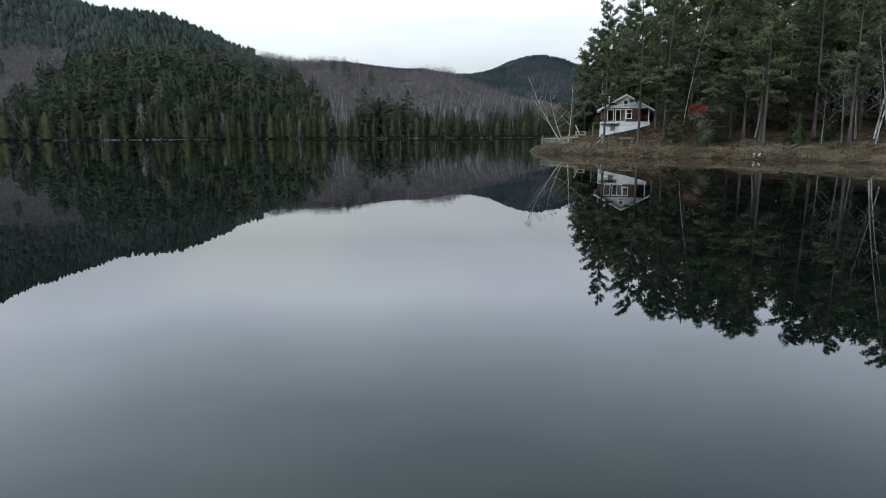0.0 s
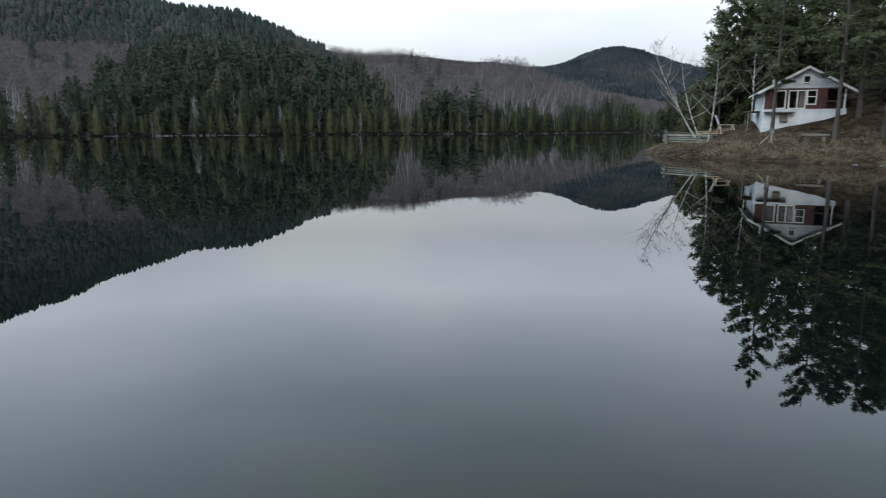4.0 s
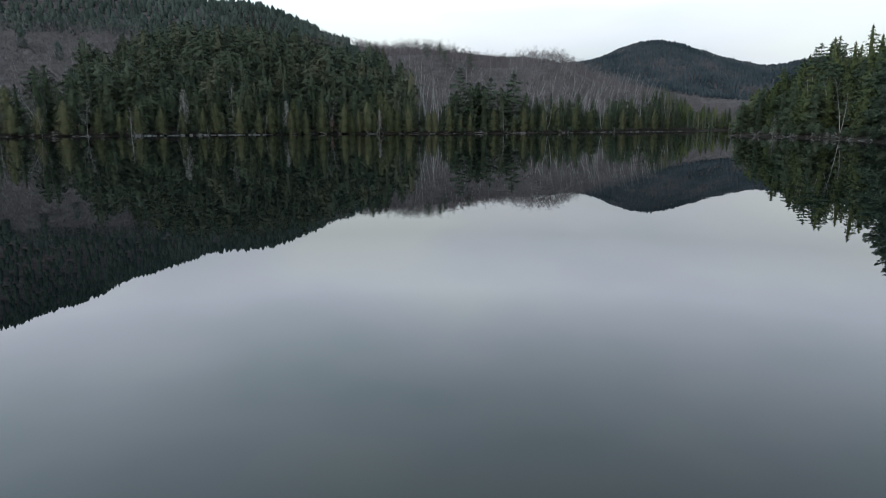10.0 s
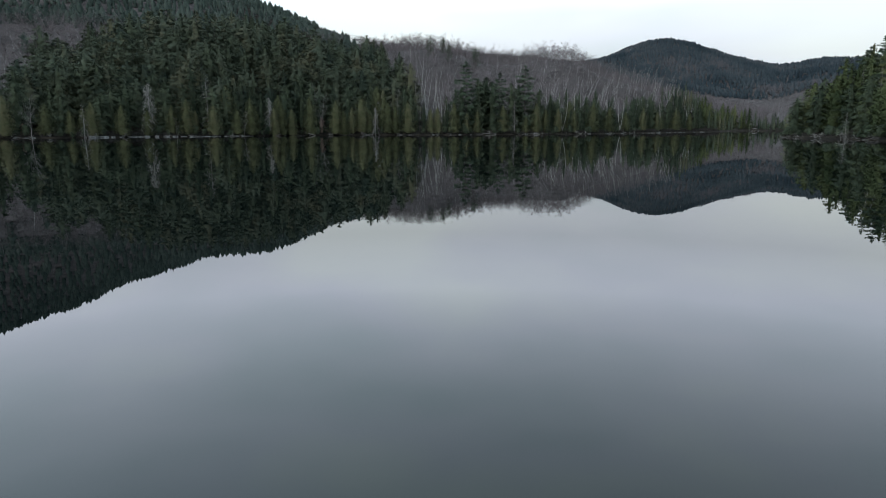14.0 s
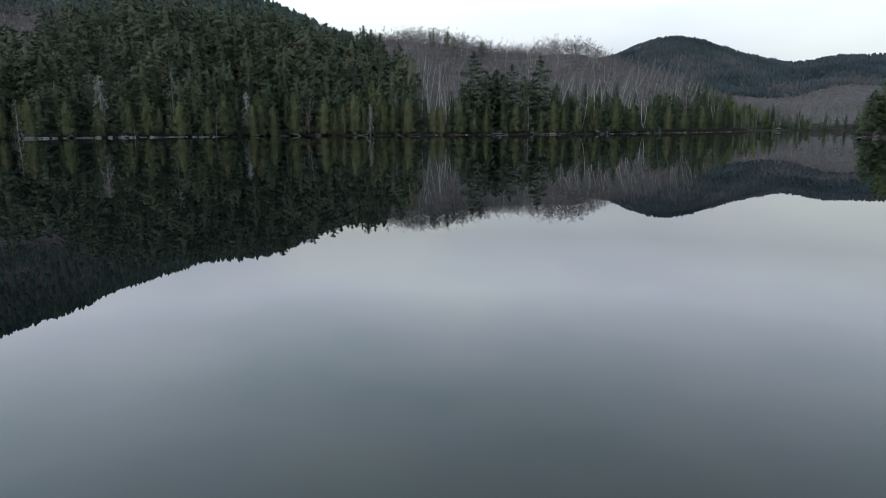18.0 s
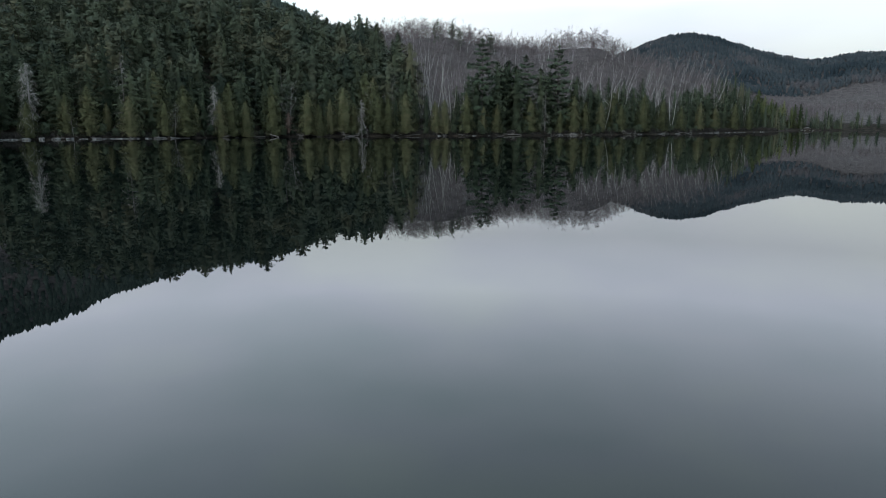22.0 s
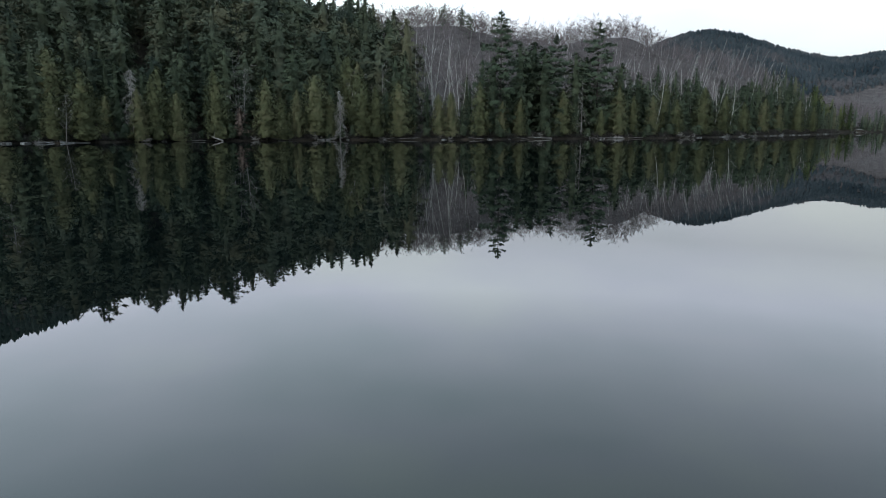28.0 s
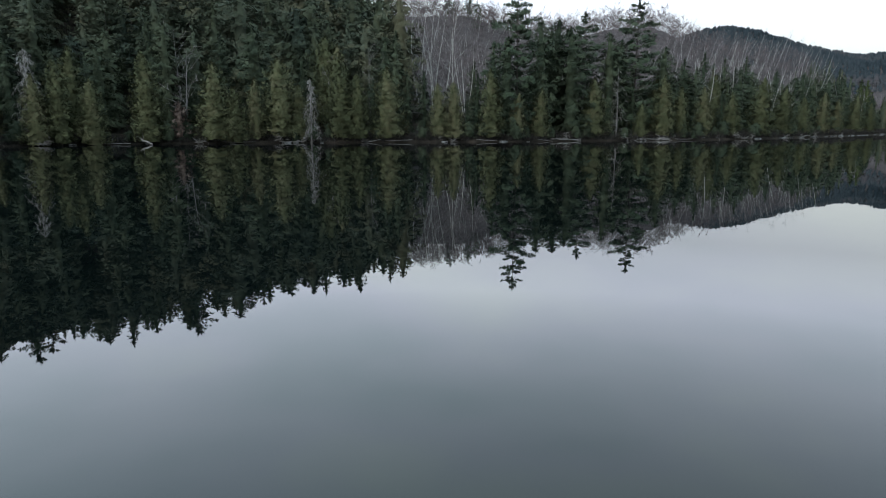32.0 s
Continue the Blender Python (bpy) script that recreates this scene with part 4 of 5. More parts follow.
# ---------------------------------------------------------------- pines, birches and brush round the cabin
def red_pine_pair(seed, fine):
    """A red pine: a long bare trunk, and a tufted open crown on upswept limbs."""
    r = np.random.RandomState(seed)
    H = 18.0
    bend = r.normal(0, 0.25, 2)
    def at(f):
        return np.array((bend[0] * f * f, bend[1] * f * f, H * f))
    wood = [tube([at(f) for f in np.linspace(0, 1, 9)], [0.14 * (1 - 0.9 * f) + 0.015 + 0.06 * max(0, 0.05 - f) / 0.05 for f in np.linspace(0, 1, 9)], 8)]
    P, U, S = [], [], []
    for k in range(56):
        f = 0.25 + 0.74 * (k + r.uniform(0, 0.8)) / 56
        w = r.uniform(0, 6.28)
        L = (2.9 * min(1, 0.35 + (f - 0.24) * 3.5) * (1.12 - f) ** 0.6 + 0.35) * r.uniform(0.55, 1.15)
        up = 0.18 + 0.5 * f - 0.35 * (f < 0.5)
        o = np.array((math.cos(w), math.sin(w), 0))
        p0, p1 = at(f), at(f) + o * L * 0.6 + (0, 0, up * L * 0.35)
        p2 = p1 + o * L * 0.4 + (0, 0, up * L * 0.45)
        wood.append(tube([p0, p1, p2], [0.035 * L * 0.5 + 0.01, 0.02, 0.008], 4))
        m = int((10 + 13 * L) if fine else (5 + 8 * L))
        for c in range(m):
            g = r.uniform(0.3, 1.05)
            q = p0 + (p1 - p0) * min(1, g / 0.6) + (p2 - p1) * max(0, (g - 0.6) / 0.4)
            q = q + r.normal(0, 0.16, 3) * L * (0.6, 0.6, 0.35) * g
            P.append(q), U.append(r.normal(size=3) * 0.6 + o * 0.6 + (0, 0, 0.6)), S.append(r.uniform(0.15, 0.26) if fine else r.uniform(0.30, 0.48))
    for k in range(9):
        f, w = r.uniform(0.12, 0.36), r.uniform(0, 6.28)
        o = np.array((math.cos(w), math.sin(w), r.uniform(-0.25, 0.1)))
        L = r.uniform(0.4, 1.6)
        wood.append(tube([at(f), at(f) + o * L], [0.018, 0.004], 3))
    return join(wood), soften(needles(np.array(P), np.array(U), np.array(S), r, 9 if fine else 6, 0.9, 0.2, 1.7), seed, 0.7, 0.5, 0.3)


red_pine = Kind("red_pine", "tall red pine with a bare trunk and tufted crown", "tree", [red_pine_pair(200 + i, True) for i in range(4)], M_BARK, M_REDPINE)
back_pine = Kind("red_pine", "tall red pine standing deeper in the wood", "tree", [red_pine_pair(210 + i, False) for i in range(3)], M_BARK, M_REDPINE)
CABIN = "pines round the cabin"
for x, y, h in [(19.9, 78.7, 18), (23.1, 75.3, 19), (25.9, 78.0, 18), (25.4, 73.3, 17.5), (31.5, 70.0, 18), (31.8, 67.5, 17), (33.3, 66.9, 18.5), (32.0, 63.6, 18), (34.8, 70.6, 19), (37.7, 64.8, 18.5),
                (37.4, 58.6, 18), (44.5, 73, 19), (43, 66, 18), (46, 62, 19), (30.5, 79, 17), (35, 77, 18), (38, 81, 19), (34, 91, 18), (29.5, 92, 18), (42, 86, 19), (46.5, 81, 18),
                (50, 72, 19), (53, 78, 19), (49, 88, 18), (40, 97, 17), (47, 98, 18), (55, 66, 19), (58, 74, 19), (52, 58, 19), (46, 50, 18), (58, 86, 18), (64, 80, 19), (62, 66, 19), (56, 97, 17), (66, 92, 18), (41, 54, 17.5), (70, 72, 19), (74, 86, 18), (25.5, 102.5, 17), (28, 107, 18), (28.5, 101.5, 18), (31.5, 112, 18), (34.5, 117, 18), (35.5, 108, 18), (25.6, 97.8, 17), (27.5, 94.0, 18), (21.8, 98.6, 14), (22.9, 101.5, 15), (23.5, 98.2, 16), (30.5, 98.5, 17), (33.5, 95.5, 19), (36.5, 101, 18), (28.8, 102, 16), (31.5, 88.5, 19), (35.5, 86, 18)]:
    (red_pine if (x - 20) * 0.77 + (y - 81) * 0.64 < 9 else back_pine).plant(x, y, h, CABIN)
P, d = scatter((36, 44), (120, 104), 5.2, 47, lambda P, d, r: (d > 16) & (r.rand(len(P)) < 0.8) & ~((np.abs(P[:, 0] / (P[:, 1] - 5.7) - 0.578) < 0.03) & (P[:, 1] < 80)))
for x, y in P:
    back_pine.plant(x, y, rr.uniform(16, 20), CABIN)
P, d = scatter((34, 56), (110, 104), 6.5, 48, lambda P, d, r: (d > 22) & (r.rand(len(P)) < 0.34))
for x, y in P:
    hemlock.plant(x, y, rr.uniform(5, 12), "undergrowth under the pines")
M_FEATHER = material("open_hemlock_foliage", [(0.030, 0.037, 0.018), (0.056, 0.064, 0.032), (0.088, 0.094, 0.050)], 0.5, 0.8, island=0.2, leaf=0.3)
bush = Kind("hemlock_tree", "bushy drooping hemlock at the cabin shore", "tree", [plume(195 + i, 8.5, 3.0, 0.5, 110, 5600, 0.26, 0.6, 0.45, 0.35, 0.1, 0.3, 0.05, gaps=0.3, rag=0.38, hang=-0.4, slim=0.13, r0=0.09, limbs=True, core=0.0) for i in range(2)], M_BARK, M_FEATHER)
for x, y, h in [(33.0, 74.5, 8), (36.0, 78.0, 9), (40.0, 74.0, 9), (38.0, 70.0, 7), (44.0, 70.0, 9), (29.0, 83.0, 8), (34.5, 83.5, 9), (41.5, 67.5, 7), (48.0, 74.0, 10), (46.5, 66.0, 8), (28.2, 79.5, 6), (26.0, 71.6, 5.5)]:
    bush.plant(x, y, h, "undergrowth under the pines", label="open dark hemlock growing under the pines")
bush.plant(27.8, 67.2, 8.5, "undergrowth under the pines")
bush.plant(30.0, 69.8, 5.0, "undergrowth under the pines")
bush.plant(28.9, 74.6, 3.0, "undergrowth under the pines")
for x, y, h in [ (37.5, 85, 12), (43, 92, 13), (52, 92, 13), (60, 92, 13), (69, 80, 12), (36.5, 73.5, 6)]:
    hemlock.plant(x, y, h, "undergrowth under the pines")
for x, y, h in [(55, 100, 16), (59, 104, 17), (63, 108, 18), (57, 110, 17), (66, 114, 18), (61, 99, 15), (68, 106, 17), (52, 106, 16), (71, 116, 18), (76, 110, 17)]:
    hemlock.plant(x, y, h, "undergrowth under the pines")
M_YOUNG = material("young_spruce_foliage", [(0.020, 0.032, 0.012), (0.040, 0.058, 0.021), (0.066, 0.088, 0.036)], 0.5, 0.75, island=0.15, leaf=0.25)
young = Kind("young_spruce", "young bright green spruce on the litter slope", "tree", [plume(198 + i, 3.2, 1.1, 0.1, 110, 2400, 0.15, 0.85, 0.2, 0.2, 0.15, r0=0.05) for i in range(2)], M_BARK, M_YOUNG)
for x, y, h in [(35.6, 63.8, 3.4), (37.2, 62.4, 2.4), (38.0, 62.8, 2.1)]:
    young.plant(x, y, h, "undergrowth under the pines")
for x, y, h in [ (25.0, 71.0, 0.6), (18.5, 98.5, 6), (20.5, 101.0, 7), (24, 108, 8), (29, 115, 8), (19.5, 96.5, 5), (22.5, 103.5, 7)]:
    (cedar if h > 1 else young).plant(x, y, h, "undergrowth under the pines", label="young green evergreen at the back of the spit")
for x, y, h, v in [(33.6, 68.6, 9, 0)]:
    birch.plant(x, y, h, "birches among the pines", variant=v)
for x, y, h, v in [(37.9, 60.5, 9, 0), (39.6, 61.2, 10, 1), (36.6, 61.5, 7, 2), (40.5, 62.5, 8, 1), (42.5, 57, 9, 2), (47, 68, 8, 0), (40.2, 58.8, 8, 0)]:
    grey_tree.plant(x, y, h, "undergrowth under the pines", variant=v, label="leafless grey young tree with spreading twigs")

for x, y, h, turn in [(28.9, 77.0, 14, 0.6), (43.1, 80.1, 15, 0.5), (43.9, 80.9, 14, 2.0), (42.6, 79.7, 13, 3.6), (38.6, 76.5, 11, 5.0), (40.6, 60.0, 18, 0.3), (38.9, 57.2, 12, 0.1), (44.5, 64.0, 15, 2.8)]:
    slant.plant(x, y, h, "birches among the pines", turn=turn, variant=2, label="tall leaning white birch among the pines")

# the leaning birches on the spit
lean_a = Kind("leaning_birch", "white birch leaning out over the spit", "tree", [bare_tree(180, 12.5, 4.8, 0.22, 22, 10, 0.12, (-0.58, 0.0), 0.022, 8, curve=0.2)], M_BIRCH, M_TWIG, "twig_crown")
lean_b = Kind("leaning_birch", "slender white birch on the spit", "tree", [bare_tree(181, 7.8, 2.8, 0.25, 13, 8, 0.075, (-0.30, 0.05), 0.02, 8, curve=0.2), bare_tree(182, 8.2, 3.0, 0.25, 13, 8, 0.08, (0.05, 0.0), 0.02, 8, curve=0.2)], M_BIRCH, M_TWIG, "twig_crown")
SPIT = "birches on the spit"
lean_a.plant(15.6, 83.2, 9.6, SPIT, turn=0.25)
lean_b.plant(15.9, 83.5, 7.8, SPIT, turn=0.1, variant=0)
lean_b.plant(16.3, 83.0, 8.4, SPIT, turn=0.3, variant=1)
lean_b.plant(22.6, 91.0, 9.5, SPIT, turn=1.9, variant=1, label="forked white birch behind the cabin")


# ---------------------------------------------------------------- the cabin
M_WHITE = material("white_clapboard_paint", [(0.36, 0.39, 0.42), (0.48, 0.51, 0.54), (0.57, 0.59, 0.61)], 0.8, 0.6, 0.15, 8.0, per_object=0.1)
M_BROWN = material("dark_red_brown_boards", [(0.040, 0.018, 0.015), (0.075, 0.032, 0.026), (0.11, 0.05, 0.04)], 2.0, 0.7, 0.3, 10.0, stretch=(3, 3, 0.4), per_object=0.1)
M_ROOF = material("pale_metal_roofing", [(0.32, 0.33, 0.34), (0.45, 0.46, 0.47), (0.55, 0.56, 0.57)], 0.7, 0.45, 0.1, 6.0, per_object=0.1, metal=0.3)
M_FRAME = material("white_window_paint", [(0.50, 0.50, 0.50), (0.64, 0.64, 0.64)], 3.0, 0.5, per_object=0.1)
M_DARKWOOD = material("old_dark_timber", [(0.05, 0.042, 0.036), (0.10, 0.085, 0.072), (0.16, 0.14, 0.12)], 2.0, 0.9, 0.5, 15.0, per_object=0.15, stretch=(0.3, 1, 1))
M_PALEWOOD = material("pale_sawn_lumber", [(0.24, 0.19, 0.13), (0.38, 0.31, 0.22), (0.50, 0.42, 0.31)], 2.0, 0.85, 0.3, 15.0, per_object=0.2, stretch=(0.3, 1, 1))
M_CRIB = material("weathered_crib_timber", [(0.09, 0.092, 0.078), (0.17, 0.172, 0.150), (0.26, 0.26, 0.23)], 1.6, 0.9, 0.5, 12.0, per_object=0.25, stretch=(0.3, 1, 1))
M_RED = material("red_shed_paint", [(0.13, 0.014, 0.012), (0.21, 0.022, 0.018), (0.29, 0.04, 0.03)], 1.5, 0.7, 0.2, 10.0, per_object=0.1)
M_STEEL = material("galvanised_steel", [(0.30, 0.31, 0.32), (0.45, 0.46, 0.47)], 4.0, 0.4, per_object=0.1, metal=0.8)
M_CURTAIN = material("pale_curtain_cloth", [(0.10, 0.085, 0.08), (0.18, 0.16, 0.15)], 3.0, 0.9, 0.3, 12.0, per_object=0.1, stretch=(4, 4, 0.2))
M_ROOM = material("dim_room_panelling", [(0.10, 0.08, 0.06), (0.16, 0.13, 0.10)], 2.0, 0.9, per_object=0.1)
M_DISH = material("grey_dish_paint", [(0.16, 0.165, 0.17), (0.24, 0.245, 0.25)], 3.0, 0.5, per_object=0.1)


def glass_material():
    m = bpy.data.materials.new("window_glass")
    m.use_nodes = True
    b = m.node_tree.nodes["Principled BSDF"]
    b.inputs["Base Color"].default_value = (0.9, 0.93, 0.93, 1)
    b.inputs["Roughness"].default_value = 0.02
    b.inputs["Transmission Weight"].default_value = 1.0
    b.inputs["IOR"].default_value = 1.45
    return m


M_GLASS = glass_material()


def box(bm, x0, x1, y0, y1, z0, z1):
    v = [bm.verts.new(p) for p in ((x0, y0, z0), (x1, y0, z0), (x1, y1, z0), (x0, y1, z0), (x0, y0, z1), (x1, y0, z1), (x1, y1, z1), (x0, y1, z1))]
    for f in ((0, 3, 2, 1), (4, 5, 6, 7), (0, 1, 5, 4), (1, 2, 6, 5), (2, 3, 7, 6), (3, 0, 4, 7)):
        bm.faces.new([v[i] for i in f])
    return v


def boxes(*dims, bevel=0.008):
    bm = bmesh.new()
    for d in dims:
        box(bm, *d)
    if bevel:
        bmesh.ops.bevel(bm, geom=bm.edges[:], offset=bevel, segments=1, affect="EDGES")
    return bm


def clapboards(spans, y, lap=0.022, thick=0.10):
    """Overlapping boards, one (x0, x1, z0, z1) each, on a wall at depth y that faces -y."""
    bm = bmesh.new()
    for x0, x1, z0, z1 in spans:
        v = [bm.verts.new(p) for p in ((x0, y - lap, z0), (x1, y - lap, z0), (x1, y, z1), (x0, y, z1), (x0, y + thick, z0), (x1, y + thick, z0), (x1, y + thick, z1), (x0, y + thick, z1))]
        for f in ((0, 1, 2, 3), (5, 4, 7, 6), (4, 5, 1, 0), (3, 2, 6, 7), (0, 3, 7, 4), (1, 5, 6, 2)):
            bm.faces.new([v[i] for i in f])
    return bm


def window(parent, x0, x1, z0, z1, y, bars=(), rows=()):
    """A window in a wall that faces -y: frame, pane, and bars at the given x and z."""
    w = 0.09
    dims = [(x0 - w, x1 + w, y - 0.06, y + 0.08, z1, z1 + w), (x0 - w, x1 + w, y - 0.07, y + 0.08, z0 - w, z0), (x0 - w, x0, y - 0.06, y + 0.08, z0, z1), (x1, x1 + w, y - 0.06, y + 0.08, z0, z1)]
    win = part("window", boxes(*dims), M_FRAME, parent, "white-painted window frame")
    part("pane", boxes((x0, x1, y + 0.01, y + 0.02, z0, z1), bevel=0), M_GLASS, win).visible_shadow = False
    for bx in bars:
        part("mullion", boxes((bx - 0.045, bx + 0.045, y - 0.045, y + 0.05, z0, z1)), M_FRAME, win)
    for bz in rows:
        part("glazing_bar", boxes((x0, x1, y - 0.035, y + 0.04, bz - 0.03, bz + 0.03)), M_FRAME, win)
    return win


def build_cabin():
    cabin = new("cabin")
    cabin.location, cabin.rotation_euler = (20.0, 81.0, 0), (0, 0, radians(-14.5))
    W, D, Z0, Z1, Z2, ZR = 5.9, 8.0, 3.92, 5.5, 5.5, 7.15
    # skirt of white boards below the floor
    z, spans = 0.9, []
    while z < Z0 - 0.01:
        spans.append((-0.12, W, z, min(z + 0.15, Z0)))
        z += 0.15
    skirt = part("foundation_skirt", boxes((-0.12, W, -0.02, 0.05, 0.9, Z0)), M_WHITE, cabin, "white clapboard skirt over sloping ground")
    for sp in spans:
        part("clapboard", clapboards([sp], -0.05, thick=0.028), M_WHITE, skirt)
    part("side_skirt", boxes((-0.12, 0.0, 0.06, D, 0.9, Z0)), M_WHITE, cabin)
    part("side_skirt", boxes((W - 0.1, W, 0.06, D, 1.5, Z0)), M_WHITE, cabin)
    part("floor", boxes((0, W, 0.02, D, Z0 - 0.16, Z0 - 0.01)), M_DARKWOOD, cabin)
    # brown front wall round its three openings, up to the recessed porch
    holes = [(0.80, 1.45), (1.80, 2.90), (3.10, 3.66)]
    lows = [Z0 + 0.12, Z0 + 0.10, Z0 + 0.42]
    top, end = Z0 + 1.42, 4.4
    dims, x = [(0.0, end, 0.0, 0.12, top, Z1)], 0.0
    for (a, b), lo in zip(holes, lows):
        dims += [(x, a, 0.0, 0.12, Z0, top), (a, b, 0.0, 0.12, Z0, lo)]
        x = b
    dims.append((x, end, 0.0, 0.12, Z0, top))
    part("front_wall", boxes(*dims, bevel=0), M_BROWN, cabin, "dark red-brown board front wall")
    window(cabin, 0.80, 1.45, lows[0], top, 0.0)
    slider = window(cabin, 1.80, 2.90, lows[1], top, 0.0, bars=(2.36,))
    window(cabin, 3.10, 3.66, lows[2], top, 0.0, rows=(lows[2] + 0.55,))
    part("curtain", boxes((2.55, 2.88, 0.22, 0.25, lows[1], top)), M_CURTAIN, slider)
    # porch recess with its post
    part("porch_wall", boxes((end, end + 0.1, 0.0, 2.2, Z0, Z1), (end, W, 2.2, 2.3, Z0, Z1)), M_BROWN, cabin)
    part("porch_post", boxes((W - 0.22, W - 0.10, 0.05, 0.17, Z0, Z1)), M_FRAME, cabin, "white square porch post")
    part("porch_rail", boxes((end + 0.1, W - 0.22, 0.06, 0.12, Z0 + 0.55, Z0 + 0.63)), M_DARKWOOD, cabin)
    # side and back walls, ceiling
    part("side_wall", boxes((0.0, 0.12, 0.12, 1.0, Z0, Z1), (0.0, 0.12, 1.0, 2.2, Z0, Z0 + 0.4), (0.0, 0.12, 1.0, 2.2, top, Z1), (0.0, 0.12, 2.2, D, Z0, Z1), bevel=0), M_WHITE, cabin, "weathered pale side wall")
    side = part("window", boxes((-0.05, 0.06, 0.93, 1.0, Z0 + 0.4, top), (-0.05, 0.06, 2.2, 2.27, Z0 + 0.4, top), (-0.05, 0.06, 1.57, 1.63, Z0 + 0.4, top)), M_FRAME, cabin)
    part("pane", boxes((0.02, 0.03, 1.0, 2.2, Z0 + 0.4, top), bevel=0), M_GLASS, side).visible_shadow = False
    part("side_wall", boxes((W - 0.12, W, 2.3, D, Z0, Z1), bevel=0), M_BROWN, cabin)
    part("back_wall", boxes((0.12, W - 0.12, D - 0.12, D, Z0, Z1), bevel=0), M_BROWN, cabin)
    part("partition", boxes((0.12, end, 3.0, 3.08, Z0, Z1), bevel=0), M_ROOM, cabin)
    part("ceiling", boxes((0.0, W, 0.0, D, Z1 + 0.002, Z1 + 0.08), bevel=0), M_ROOM, cabin)
    # white gable with its little window
    mid, spans, z = W / 2, [], Z2 + 0.085
    slope = (ZR - Z2) / mid
    gx0, gx1, gz0, gz1 = mid - 0.25, mid + 0.20, Z2 + 0.50, Z2 + 1.02
    while z < ZR - 0.12:
        z1 = z + 0.14
        half = (ZR - z1) / slope
        if z1 > gz0 and z < gz1:
            spans += [(mid - half, gx0, z, z1), (gx1, mid + half, z, z1)]
        else:
            spans.append((mid - half, mid + half, z, z1))
        z = z1
    gable = new("gable")
    gable.parent = cabin
    tagged(gable, "pale clapboard gable end")
    for sp in spans:
        part("clapboard", clapboards([sp], -0.02, 0.018), M_WHITE, gable)
    window(cabin, gx0 + 0.02, gx1 - 0.02, gz0 + 0.03, gz1 - 0.03, -0.02)
    part("attic_backing", boxes((gx0 - 0.1, gx1 + 0.1, 0.4, 0.44, gz0 - 0.2, gz1 + 0.2)), M_ROOM, cabin)
    part("back_gable", boxes((mid - 1.3, mid + 1.3, D - 0.1, D, Z2 + 0.085, Z2 + 0.7)), M_WHITE, cabin)
    # roof: two slopes of metal sheets with ribs, barge boards
    for side_name, sg in (("roof", -1), ("roof", 1)):
        bm = bmesh.new()
        o = 0.55
        xe, ze = mid + sg * (mid + o), Z2 - slope * o + 0.12
        for y0, y1, t in [(-0.45, D + 0.4, 0.0)] + [(-0.42 + 0.42 * k, -0.39 + 0.42 * k, 0.03) for k in range(21)]:
            p = [(mid, y0, ZR + 0.12 + t), (xe, y0, ze + t), (xe, y1, ze + t), (mid, y1, ZR + 0.12 + t)]
            lo = [(x, y, z - 0.10) for x, y, z in p]
            v = [bm.verts.new(q) for q in p + lo]
            for f in ((0, 1, 2, 3), (7, 6, 5, 4), (0, 4, 5, 1), (1, 5, 6, 2), (2, 6, 7, 3), (3, 7, 4, 0)):
                bm.faces.new([v[i] for i in f])
        bmesh.ops.recalc_face_normals(bm, faces=bm.faces[:])
        part("roof", bm, M_ROOF, cabin, "pale ribbed metal roof slope")
        bm = bmesh.new()
        p = [(mid, ZR + 0.10), (xe, ze - 0.02), (xe, ze - 0.20), (mid, ZR - 0.08)]
        v = [bm.verts.new((x, y, z)) for y in (-0.50, -0.455) for x, z in p]
        for f in ((0, 1, 2, 3), (7, 6, 5, 4), (0, 4, 5, 1), (1, 5, 6, 2), (2, 6, 7, 3), (3, 7, 4, 0)):
            bm.faces.new([v[i] for i in f])
        bmesh.ops.recalc_face_normals(bm, faces=bm.faces[:])
        part("barge_board", bm, M_FRAME, cabin)
    tv, tf = tube([(0.9, 3.4, Z2 + 0.2), (0.9, 3.4, Z2 + 1.6)], [0.09, 0.09], 10)
    pipe = part("stovepipe", mesh_of("stovepipe", tv, tf, True), M_STEEL, cabin, "galvanised steel stovepipe")
    tv, tf = tube([(0.9, 3.4, Z2 + 1.62), (0.9, 3.4, Z2 + 1.68), (0.9, 3.4, Z2 + 1.78)], [0.17, 0.17, 0.02], 10)
    part("pipe_cap", mesh_of("pipe_cap", tv, tf, True), M_STEEL, pipe)
    # ledge along the skirt, meter box, and the low side porch
    part("ledge", boxes((0.0, 2.2, -0.65, -0.08, Z0 - 0.30, Z0 - 0.22)), M_DARKWOOD, cabin, "dark plank ledge on the skirt")
    part("meter_box", boxes((1.20, 1.75, -0.30, -0.08, Z0 - 1.0, Z0 - 0.32)), M_DARKWOOD, cabin, "grey box under the ledge")
    part("side_porch_roof", boxes((-1.1, -0.12, 1.6, 4.6, Z0 - 0.18, Z0 - 0.08)), M_DARKWOOD, cabin, "low plank roof of the side porch")
    for yy in (1.7, 4.4):
        part("porch_post", boxes((-1.05, -0.95, yy, yy + 0.1, 1.0, Z0 - 0.18)), M_DARKWOOD, cabin)
    return tagged(cabin, "small white and red-brown cabin with pale metal roof above the shore", "cabin")


build_cabin()


